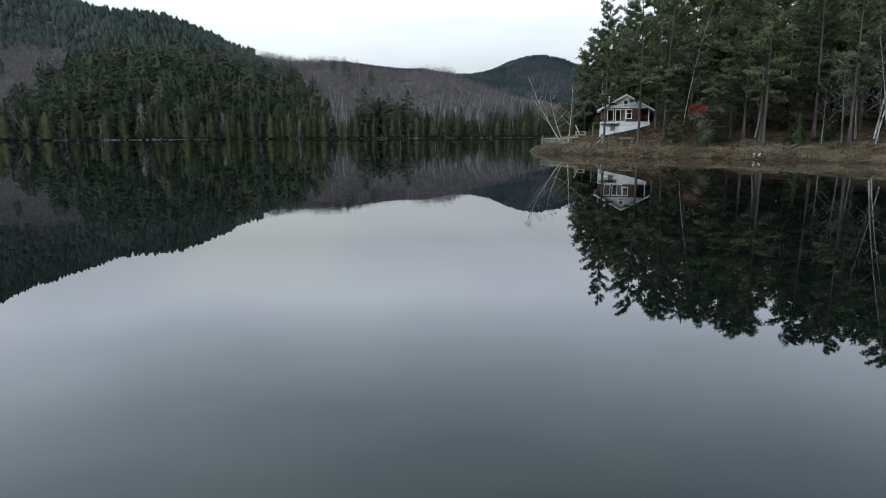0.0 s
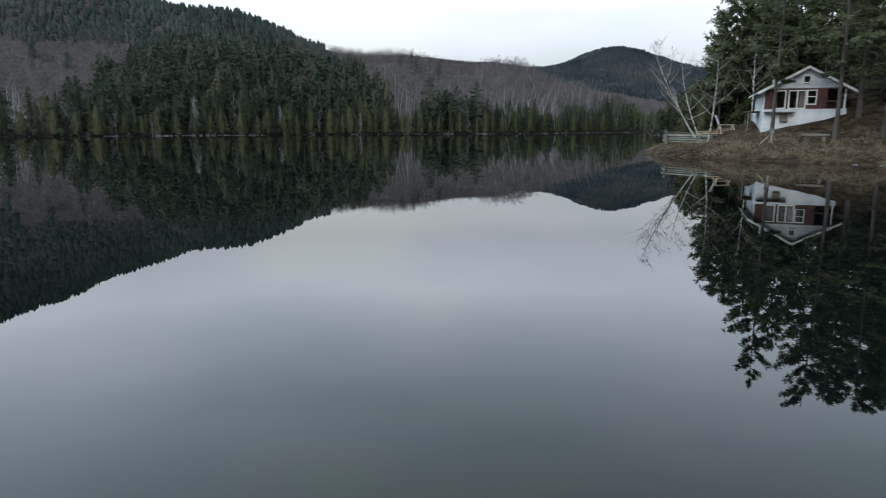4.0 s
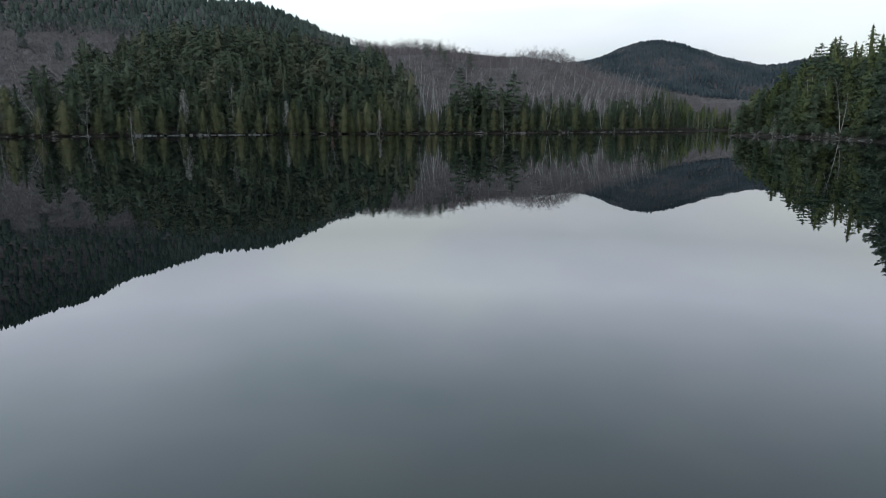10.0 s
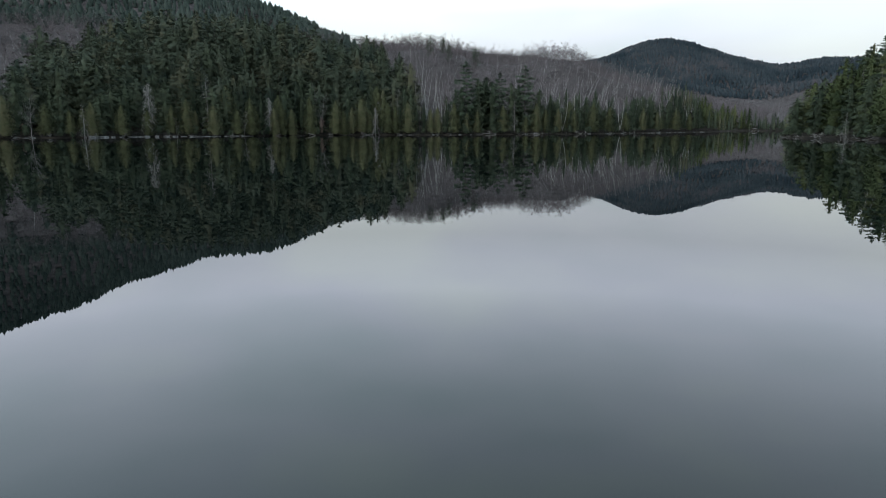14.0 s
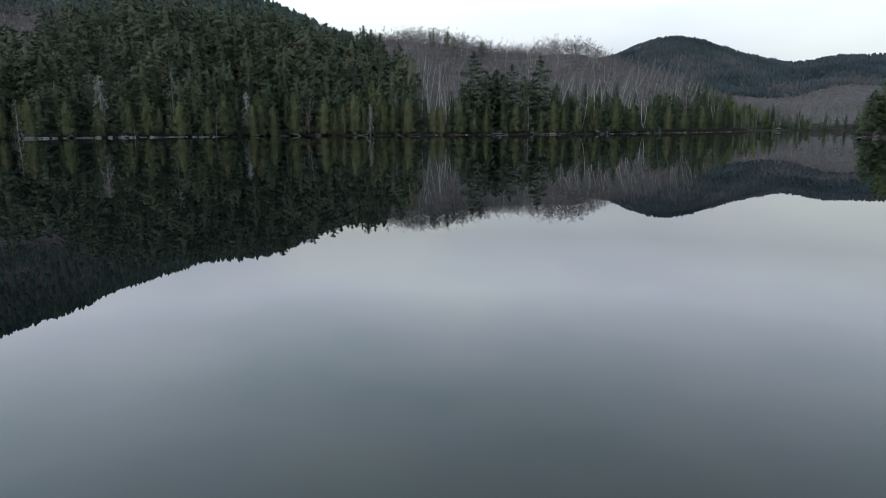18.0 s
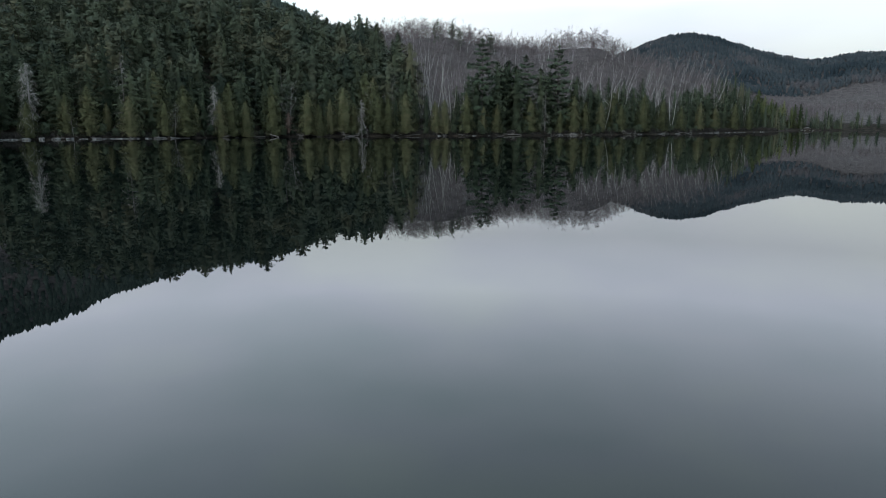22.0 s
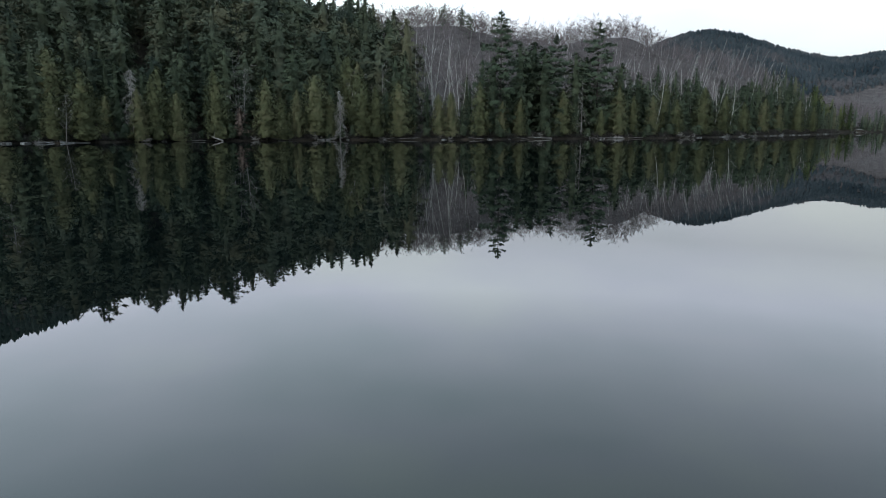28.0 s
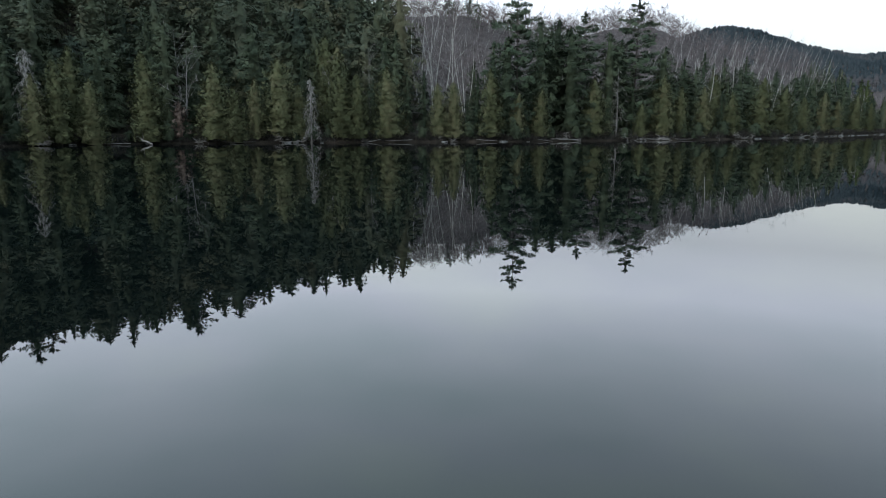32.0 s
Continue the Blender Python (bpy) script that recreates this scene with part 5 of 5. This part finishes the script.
def build_shed():
    shed = new("red_shed")
    shed.location, shed.rotation_euler = (31.4, 79.0, land([(31.4, 79.0)])[0] - 0.35), (0, 0, radians(-20))
    part("wall", boxes((-1.2, 1.2, -1.1, -1.02, 0, 2.1), (-1.2, -1.12, -1.02, 1.1, 0, 2.1), (1.12, 1.2, -1.02, 1.1, 0, 2.1), (-1.12, 1.12, 1.02, 1.1, 0, 2.1)), M_RED, shed, "faded red board walls")
    part("door", boxes((-0.45, 0.35, -1.14, -1.104, 0.05, 1.85)), M_RED, shed)
    for sg in (-1, 1):
        bm = bmesh.new()
        p = [(0, 2.75), (sg * 1.5, 1.98), (sg * 1.5, 1.90), (0, 2.67)]
        v = [bm.verts.new((x, y, z)) for y in (-1.35, 1.3) for x, z in p]
        for f in ((0, 1, 2, 3), (7, 6, 5, 4), (0, 4, 5, 1), (1, 5, 6, 2), (2, 6, 7, 3), (3, 7, 4, 0)):
            bm.faces.new([v[i] for i in f])
        bmesh.ops.recalc_face_normals(bm, faces=bm.faces[:])
        part("roof", bm, M_RED, shed)
    bm = bmesh.new()
    for y in (-1.10, -1.03):
        bm.verts.new((-1.2, y, 2.1)), bm.verts.new((1.2, y, 2.1)), bm.verts.new((0, y, 2.7))
    v = list(bm.verts)
    bm.faces.new(v[:3]), bm.faces.new(v[:2:-1])
    for a in range(3):
        bm.faces.new((v[a], v[3 + a], v[3 + (a + 1) % 3], v[(a + 1) % 3]))
    bmesh.ops.recalc_face_normals(bm, faces=bm.faces[:])
    part("gable", bm, M_RED, shed)
    shed.scale = (0.95, 0.8, 0.62)
    return tagged(shed, "small bright red wooden shed among the pines", "shed")


build_shed()


# ---------------------------------------------------------------- yard things
def log_mesh(name, length, radius, seed, bend=0.06, sides=8, taper=0.35, knots=True):
    r = np.random.RandomState(seed)
    n = 7
    pts = [(length * (k / (n - 1) - 0.5), r.normal(0, bend) * length * 0.2, r.normal(0, bend) * length * 0.08) for k in range(n)]
    wood = [tube(pts, [radius * (1 - taper * k / (n - 1)) * (1 + r.normal(0, 0.05)) for k in range(n)], sides)]
    m = len(wood[0][0])
    v, f = wood[0]
    v = np.vstack([v, [pts[0]], [pts[-1]]])
    caps = [(m, (k + 1) % sides, k) for k in range(sides)] + [(m + 1, m - sides + k, m - sides + (k + 1) % sides) for k in range(sides)]
    wood[0] = (v, np.vstack([f, caps]))
    if knots:
        for k in range(5):
            p = np.array(pts[r.randint(1, n)])
            q = p + r.normal(size=3) * (0.15, 0.5, 0.4) * length * 0.16 + (length * 0.05, 0, 0.05)
            wood.append(tube([p, q], [radius * 0.3, radius * 0.06], 4))
    v, f = join(wood)
    return mesh_of(name, v, f, True)


def build_crib():
    crib = new("log_crib")
    crib.location, crib.rotation_euler = (14.6, 85.2, land([(14.6, 85.2)])[0] - 0.05), (0, 0, radians(-58))
    for k in range(4):
        me = log_mesh("crib_log", 4.4 - 0.1 * (k % 2), 0.095, 300 + k, 0.01, 8, 0.12, False)
        o = part("log", me, M_CRIB, crib)
        o.location = (0.05 * (k % 2), 0.04 * (-1) ** k, 0.12 + 0.185 * k)
        o = part("log", me, M_CRIB, crib)
        o.location = (-0.04, 1.5 + 0.04 * (-1) ** k, 0.12 + 0.185 * k)
    me = log_mesh("crib_tie", 1.9, 0.09, 310, 0.01, 8, 0.1, False)
    for k, xx in enumerate((-2.0, -1.75, 1.9)):
        for lv in range(2):
            o = part("tie_log", me, M_CRIB, crib)
            o.location, o.rotation_euler = (xx, 0.75, 0.21 + 0.37 * lv), (0, 0, radians(90))
    v, f = tube([(-1.55, -0.22, -0.1), (-1.62, -0.2, 0.5), (-1.66, -0.18, 0.95)], [0.11, 0.10, 0.09], 8)
    part("post", mesh_of("crib_post", v, f, True), M_DEAD, crib, "bleached leaning post")
    bm = bmesh.new()
    bmesh.ops.create_icosphere(bm, subdivisions=2, radius=0.17)
    for q in bm.verts:
        q.co *= 1 + 0.15 * noise.noise(q.co * 6)
        q.co.z *= 0.7
    o = part("cap_stone", bm, M_ROCK, crib, "pale stone on the post")
    o.location = (-1.68, -0.18, 1.02)
    return tagged(crib, "weathered grey-green log crib on the gravel spit", "log crib")


build_crib()


def plank_thing(name, label, category, x, y, z, length, width, thick, mat, turn, tilt=0.0, group="", roll=0.0):
    bm = boxes((-length / 2, length / 2, -width / 2, width / 2, 0, thick), bevel=0.006)
    ob = part(name, bm, mat)
    ob.location, ob.rotation_euler = (x, y, z), (radians(roll), radians(tilt), radians(turn))
    return tagged(ob, label, category, group)


def build_dish(x, y, post, radius, turn):
    dish = new("satellite_dish")
    gz = land([(x, y)])[0]
    dish.location, dish.rotation_euler = (x, y, gz), (0, 0, radians(turn))
    v, f = tube([(0, 0, -0.1), (0, 0, post)], [0.035, 0.03], 8)
    part("mast", mesh_of("dish_mast", v, f, True), M_STEEL, dish)
    for k in range(3):
        w = 2.094 * k
        v, f = tube([(0.75 * math.cos(w), 0.75 * math.sin(w), -0.08), (0, 0, 0.75)], [0.03, 0.025], 6)
        part("tripod_leg", mesh_of("dish_leg", v, f, True), M_PALEWOOD, dish)
    bm = bmesh.new()
    rings = []
    for k in range(5):
        rr_ = radius * k / 4
        rings.append([bm.verts.new((rr_ * math.cos(a), 0.28 * rr_ * rr_ / radius - 0.1, rr_ * math.sin(a) * 1.08)) for a in (6.2832 * j / 20 for j in range(20))] if k else [bm.verts.new((0, -0.1, 0))])
    for k in range(1, 5):
        for j in range(20):
            a, b = rings[k][j], rings[k][(j + 1) % 20]
            if k == 1:
                bm.faces.new((rings[0][0], a, b))
            else:
                bm.faces.new((rings[k - 1][j], a, b, rings[k - 1][(j + 1) % 20]))
    bmesh.ops.solidify(bm, geom=bm.faces[:], thickness=0.02)
    o = part("reflector", bm, M_DISH, dish, "grey oval reflector")
    o.location, o.rotation_euler = (0, -0.06, post), (radians(160), 0, 0)
    v, f = tube([(0, -0.05, post - radius * 0.9), (0, -0.45, post - radius * 0.35)], [0.02, 0.018], 6)
    part("feed_arm", mesh_of("dish_arm", v, f, True), M_STEEL, dish)
    return tagged(dish, "grey satellite dish on a tripod below the cabin", "satellite dish")


build_dish(19.3, 77.2, 0.9, 0.24, 20)


def build_bench():
    x, y = 21.9, 75.8
    bench = new("log_bench")
    bench.location, bench.rotation_euler = (x, y, land([(x, y)])[0]), (0, 0, radians(-20))
    o = part("seat", log_mesh("bench_seat", 1.9, 0.14, 330, 0.02, 10, 0.1, False), M_DARKWOOD, bench)
    o.location = (0, 0, 0.48)
    for sx in (-0.6, 0.6):
        v, f = tube([(sx, 0, -0.1), (sx, 0, 0.38)], [0.15, 0.13], 8)
        part("stump_leg", mesh_of("bench_leg", v, f, True), M_DARKWOOD, bench)
    return tagged(bench, "dark log bench on the slope below the cabin", "bench")


build_bench()


def build_sawhorse(x, y, turn):
    horse = new("sawhorse")
    horse.location, horse.rotation_euler = (x, y, land([(x, y)])[0]), (0, 0, radians(turn))
    part("beam", boxes((-0.9, 0.9, -0.06, 0.06, 0.68, 0.80)), M_PALEWOOD, horse)
    for sx in (-0.75, 0.75):
        for sy in (-1, 1):
            v, f = tube([(sx, sy * 0.34, -0.05), (sx * 0.95, sy * 0.03, 0.72)], [0.05, 0.045], 4)
            part("leg", mesh_of("horse_leg", v, f), M_PALEWOOD, horse)
    part("brace", boxes((-0.75, 0.75, -0.02, 0.02, 0.34, 0.40)), M_PALEWOOD, horse)
    return tagged(horse, "pale wooden sawhorse with lumber on the spit", "sawhorse")


build_sawhorse(18.3, 84.8, 25)
rl = np.random.RandomState(61)
for k in range(7):
    px, py = 17.2 + rl.uniform(-0.7, 0.7), 85.6 + rl.uniform(-0.5, 0.5)
    plank_thing("plank", "pale sawn plank in a loose pile", "plank", px, py, land([(px, py)])[0] + 0.03 + 0.045 * k, rl.uniform(2.0, 3.4), 0.16, 0.045, M_PALEWOOD, rl.uniform(-20, 30), rl.uniform(-2, 2), "lumber pile on the spit")
plank_thing("gangway", "long weathered brown plank walkway on the spit", "gangway", 16.6, 88.4, land([(16.6, 88.4)])[0] + 0.18, 4.8, 0.8, 0.12, M_DARKWOOD, -8)
plank_thing("leaning_board", "white-painted board leaning beside the lumber", "board", 18.6, 88.2, land([(18.6, 88.2)])[0] + 0.62, 1.5, 0.28, 0.04, M_WHITE, 20, 62)
for dx, turn, tilt in ((0.0, 75, 70), (0.42, 20, -52)):
    plank_thing("white_slab", "white-painted slab propped at the waterline", "board", 29.75 + dx, 60.6, 0.26, 0.75, 0.22, 0.06, M_BIRCH, turn, tilt, "white slabs at the waterline")


# ---------------------------------------------------------------- shore wood and stones
def along(pts, fine=0.5):
    pts = np.array(pts, float)
    seg = np.hypot(*np.diff(pts, axis=0).T)
    s = np.concatenate([[0], np.cumsum(seg)])
    u = np.arange(0, s[-1], fine)
    return np.column_stack([np.interp(u, s, pts[:, 0]), np.interp(u, s, pts[:, 1])])


def normal_at(line, k):
    t = line[min(k + 2, len(line) - 1)] - line[max(k - 2, 0)]
    t = t / np.linalg.norm(t)
    return t, np.array((-t[1], t[0]))


def rock_mesh(seed, flat, square=0.0):
    bm = bmesh.new()
    bmesh.ops.create_icosphere(bm, subdivisions=2, radius=1.0)
    for q in bm.verts:
        n = noise.noise(q.co * 1.3 + Vector((seed * 3.1, 0, 0))) * 0.45 + noise.noise(q.co * 3.0 + Vector((0, seed * 2.3, 0))) * 0.18
        q.co *= 1 + n
        if square:
            q.co.x = math.copysign(min(abs(q.co.x), 0.75), q.co.x)
        q.co.z = max(-0.5, min(0.55, q.co.z)) * flat
    me = bpy.data.meshes.new("rock")
    bm.to_mesh(me)
    bm.free()
    return me


west_line = along(WEST[3:])
rocks = [rock_mesh(i, 0.6) for i in range(5)]
slabs = [rock_mesh(10 + i, 0.35, 1.0) for i in range(4)]
rw = np.random.RandomState(71)
for k in range(80):
    i = rw.randint(40, len(west_line) - 60)
    t, n = normal_at(west_line, i)
    p = west_line[i] + n * rw.uniform(-0.9, 0.9)
    s = rw.uniform(0.2, 0.6)
    ob = part("shore_rock", rocks[k % 5], M_ROCK)
    ob.location, ob.scale, ob.rotation_euler = (p[0], p[1], 0.02 + 0.1 * s), (s * 1.4, s, s * 0.8), (0, 0, rw.uniform(0, 6.28))
    tagged(ob, "grey stone at the edge of the lake", "rock", "stones along the wooded shore")
i0 = int(np.argmin(np.hypot(*(west_line - (-131, 248)).T)))
i1 = int(np.argmin(np.hypot(*(west_line - (-101, 284)).T)))
for k, i in enumerate(range(i0, i1, 5)):
    t, n = normal_at(west_line, i)
    p = west_line[i] - n * rw.uniform(-0.6, 0.5)
    ob = part("rock_ledge", slabs[k % 4], M_ROCK)
    ob.location, ob.scale = (p[0], p[1], 0.05), (rw.uniform(0.5, 2.3), rw.uniform(0.6, 1.2), rw.uniform(0.5, 2.2))
    ob.rotation_euler = (0, 0, math.atan2(t[1], t[0]) + rw.normal(0, 0.25))
    tagged(ob, "flat grey rock ledge at the waterline", "rock", "rock ledges on the wooded shore")
logs = [log_mesh("driftwood", 5.0, 0.13, 400 + k) for k in range(6)]


def drift(x, y, length, turn, z=0.12, pitch=0.0, label="bleached driftwood log on the lake shore", k=0, fat=1.0, wood=M_DEAD):
    me = logs[k % 6]
    if wood is not M_DEAD:
        me = me.copy()
        me.materials.clear()
    ob = part("driftwood_log", me, wood)
    s = length / 5.0
    ob.location, ob.rotation_euler, ob.scale = (x, y, z), (0, pitch, turn), (s, max(0.6, s) * fat, max(0.6, s) * fat)
    return tagged(ob, label, "driftwood", "driftwood along the shore")


for k in range(30):
    i = rw.randint(30, len(west_line) - 30)
    t, n = normal_at(west_line, i)
    p = west_line[i] - n * rw.uniform(-0.8, 0.6)
    drift(p[0], p[1], rw.uniform(1.5, 5.5), math.atan2(t[1], t[0]) + rw.normal(0, 0.5), rw.uniform(0.05, 0.35), rw.normal(0, 0.10), k=k, fat=rw.uniform(0.5, 0.9))
drift(-90.0, 300.6, 6.0, 2.5, 0.55, -0.16, k=1)
drift(-18.0, 343.6, 9.0, 0.15, 0.25, 0.02, k=2)
drift(-32.0, 335.0, 6.0, 0.5, 0.3, 0.05, k=3)
drift(57.8, 226.5, 3.4, 1.2, 0.3, 0.1, "pale log fallen into the water off the point", 4)
drift(41.0, 149.0, 4.0, 1.9, 0.4, 0.15, "pale log fallen into the water off the point", 5)
for k in range(16):
    i = rw.randint(0, 200)
    q = along(EAST[:9])
    t, n = normal_at(q, min(i, len(q) - 4))
    p = q[min(i, len(q) - 4)] - n * rw.uniform(-0.5, 0.3)
    drift(p[0], p[1], rw.uniform(1.2, 3.5), math.atan2(t[1], t[0]) + rw.normal(0, 0.6), rw.uniform(0.05, 0.3), rw.normal(0, 0.1), k=k)


def root_wad(x, y, size, seed):
    r = np.random.RandomState(seed)
    wood = []
    for k in range(22):
        w, up = r.uniform(0, 6.28), r.uniform(-0.05, 0.9)
        o = np.array((math.cos(w), math.sin(w), up)) * size * r.uniform(0.5, 1.1)
        m = o * 0.5 + r.normal(0, 0.08, 3) * size
        wood.append(tube([(0, 0, 0.1), m + (0, 0, 0.1), o + (0, 0, 0.05)], [0.07 * size, 0.04 * size, 0.012], 4))
    v, f = join(wood)
    ob = part("driftwood_stump", mesh_of("driftwood_stump", v, f, True), M_DEAD)
    ob.location = (x, y, 0.05)
    return tagged(ob, "bleached upturned stump with radiating roots", "driftwood", "driftwood along the shore")


for k, (x, y, s) in enumerate([(-63.5, 318.6, 1.2), (-72.0, 313.2, 0.9), (-14.8, 344.6, 1.3), (-97.0, 290.5, 1.2), (-141.6, 238.6, 0.8), (-116, 270, 0.9), (16.8, 379.5, 1.4), (27, 396, 1.3), (3, 359.5, 1.2), (45, 424.5, 1.3), (-50, 323.8, 0.9), (-84.5, 305.5, 1.0), (54.5, 279, 1.0)]):
    root_wad(x, y, s, 500 + k)

# the stick lodge at the head of the lake
r = np.random.RandomState(88)
wood = []
for k in range(260):
    w, q = r.uniform(0, 6.28), r.uniform(0, 1) ** 0.5
    p = np.array((3.6 * q * math.cos(w), 3.6 * q * math.sin(w), 1.9 * (1 - q * q) + 0.05))
    a = w + r.normal(0, 0.9)
    o = np.array((math.cos(a), math.sin(a), -0.45)) * r.uniform(0.6, 1.4)
    wood.append(tube([p - o * 0.5, p + o * 0.5], [0.07, 0.04], 4))
v, f = join(wood)
lodge = new("beaver_lodge")
lodge.location = (148, 617, 0)
tagged(part("sticks", mesh_of("lodge_sticks", v, f), M_DEAD, lodge), kind="stuff")
bm = bmesh.new()
bmesh.ops.create_icosphere(bm, subdivisions=3, radius=3.5)
for q in bm.verts:
    q.co.z = max(-0.3, q.co.z) * 0.5 * (1 + 0.2 * noise.noise(q.co))
part("mound", bm, M_GROUND, lodge)
tagged(lodge, "grey mound of sticks standing in shallow water", "beaver lodge")


# ---------------------------------------------------------------- grass, litter and brush on the near shore
def blades(name, label, P, mat, seed, hmin, hmax, per, spread, category="grass"):
    r = np.random.RandomState(seed)
    Q = np.repeat(P, per, axis=0) + r.normal(0, spread, (len(P) * per, 2))
    z = land(Q)
    keep = z > 0.02
    Q, z = Q[keep], z[keep]
    n = len(Q)
    h = r.uniform(hmin, hmax, n)
    a = r.uniform(0, 6.28, n)
    lean = r.normal(0, 0.45, (n, 2)) * h[:, None]
    w = 0.007 + 0.014 * h
    A = np.column_stack([Q[:, 0] - np.cos(a) * w, Q[:, 1] - np.sin(a) * w, z - 0.03])
    B = np.column_stack([Q[:, 0] + np.cos(a) * w, Q[:, 1] + np.sin(a) * w, z - 0.03])
    C = np.column_stack([Q + lean, z + h])
    V = np.stack([A, B, C], 1).reshape(-1, 3)
    ob = part(name, mesh_of(name, V, np.arange(3 * n).reshape(-1, 3)), mat)
    return tagged(ob, label, category, kind="stuff")


# brush coloured near black to give the shade beneath the overhanging shore trees
M_SHADEBRUSH = material("shade_dark_shore_brush", [(0.007, 0.006, 0.0055), (0.018, 0.016, 0.014), (0.045, 0.040, 0.036)], 0.8, 0.95, island=0.4)
ws = along(WEST[3:], 0.35)
rb = np.random.RandomState(95)
blades("shore_brush", "twiggy brush coloured near black as shade along the wooded shore", np.column_stack([ws[:, 0] + rb.normal(-0.9, 0.7, len(ws)), ws[:, 1] + rb.normal(0.7, 0.7, len(ws))]), M_SHADEBRUSH, 96, 0.4, 1.6, 60, 0.55, "brush")
es = along(EAST[:10], 0.35)
blades("point_brush", "twiggy brush coloured near black as shade along the point", np.column_stack([es[:, 0] + rb.normal(1.0, 0.7, len(es)), es[:, 1] + rb.normal(0.1, 0.6, len(es))]), M_SHADEBRUSH, 97, 0.3, 1.2, 22, 0.4, "brush")
P, d = scatter((10, 40), (60, 100), 0.42, 91, lambda P, d, r: (d < 7) & (P[:, 1] < 96) & (r.rand(len(P)) < np.clip(1.15 - d / 7, 0, 1)), -0.3)
blades("dry_grass", "dry tan grass along the cabin shore", P, M_DRY, 92, 0.05, 0.26, 24, 0.22)
M_LITTER = material("leaf_litter", [(0.045, 0.031, 0.021), (0.095, 0.068, 0.045), (0.17, 0.125, 0.082)], 0.8, 0.95, island=0.4)
P, d = scatter((12, 45), (75, 104), 0.6, 93, lambda P, d, r: (d > 0.3), 0.1)
blades("leaf_litter", "brown leaves and needles under the pines", P, M_LITTER, 94, 0.02, 0.13, 10, 0.35, "leaf litter")
east_line = along(EAST[9:18])
for k in range(34):
    i = rw.randint(4, len(east_line) - 4)
    t, n = normal_at(east_line, i)
    p = east_line[i] + n * rw.uniform(-0.5, 0.4)
    s = rw.uniform(0.04, 0.14)
    ob = part("shore_rock", rocks[k % 5], M_ROCK)
    ob.location, ob.scale, ob.rotation_euler = (p[0], p[1], 0.03), (s * 1.4, s, s), (0, 0, rw.uniform(0, 6.28))
    tagged(ob, "pale stone at the cabin's waterline", "rock", "stones along the cabin shore")
for k, (x, y, L, turn) in enumerate([(36.5, 62.0, 2.0, 0.6), (37.6, 58.6, 1.6, -0.5), (34.0, 64.8, 2.6, 0.2), (33.2, 65.6, 2.2, -0.2), (14.2, 81.6, 3.0, -0.4), (13.6, 86.6, 2.6, -1.2), (24.0, 69.0, 1.8, -0.85), (19.0, 73.4, 1.4, -0.9), (27.4, 64.4, 1.6, -0.8), (41, 69, 3, 0.3), (44, 76, 3.5, 0.1), (39, 74, 2.5, -0.3)]):
    drift(x, y, L, turn, land([(x, y)])[0] + 0.03, 0.0, "dark fallen branch on the leaf litter", k, 0.5, M_BARK)
for k in range(9):
    x, y = 33.6 + rw.normal(0, 0.55), 63.2 + rw.normal(0, 0.45)
    drift(x, y, rw.uniform(0.7, 1.7), rw.uniform(-0.9, 0.9), land([(x, y)])[0] + rw.uniform(0.08, 0.4), rw.normal(0, 0.2), "pale cut log in a heap on the slope", k, 0.9)
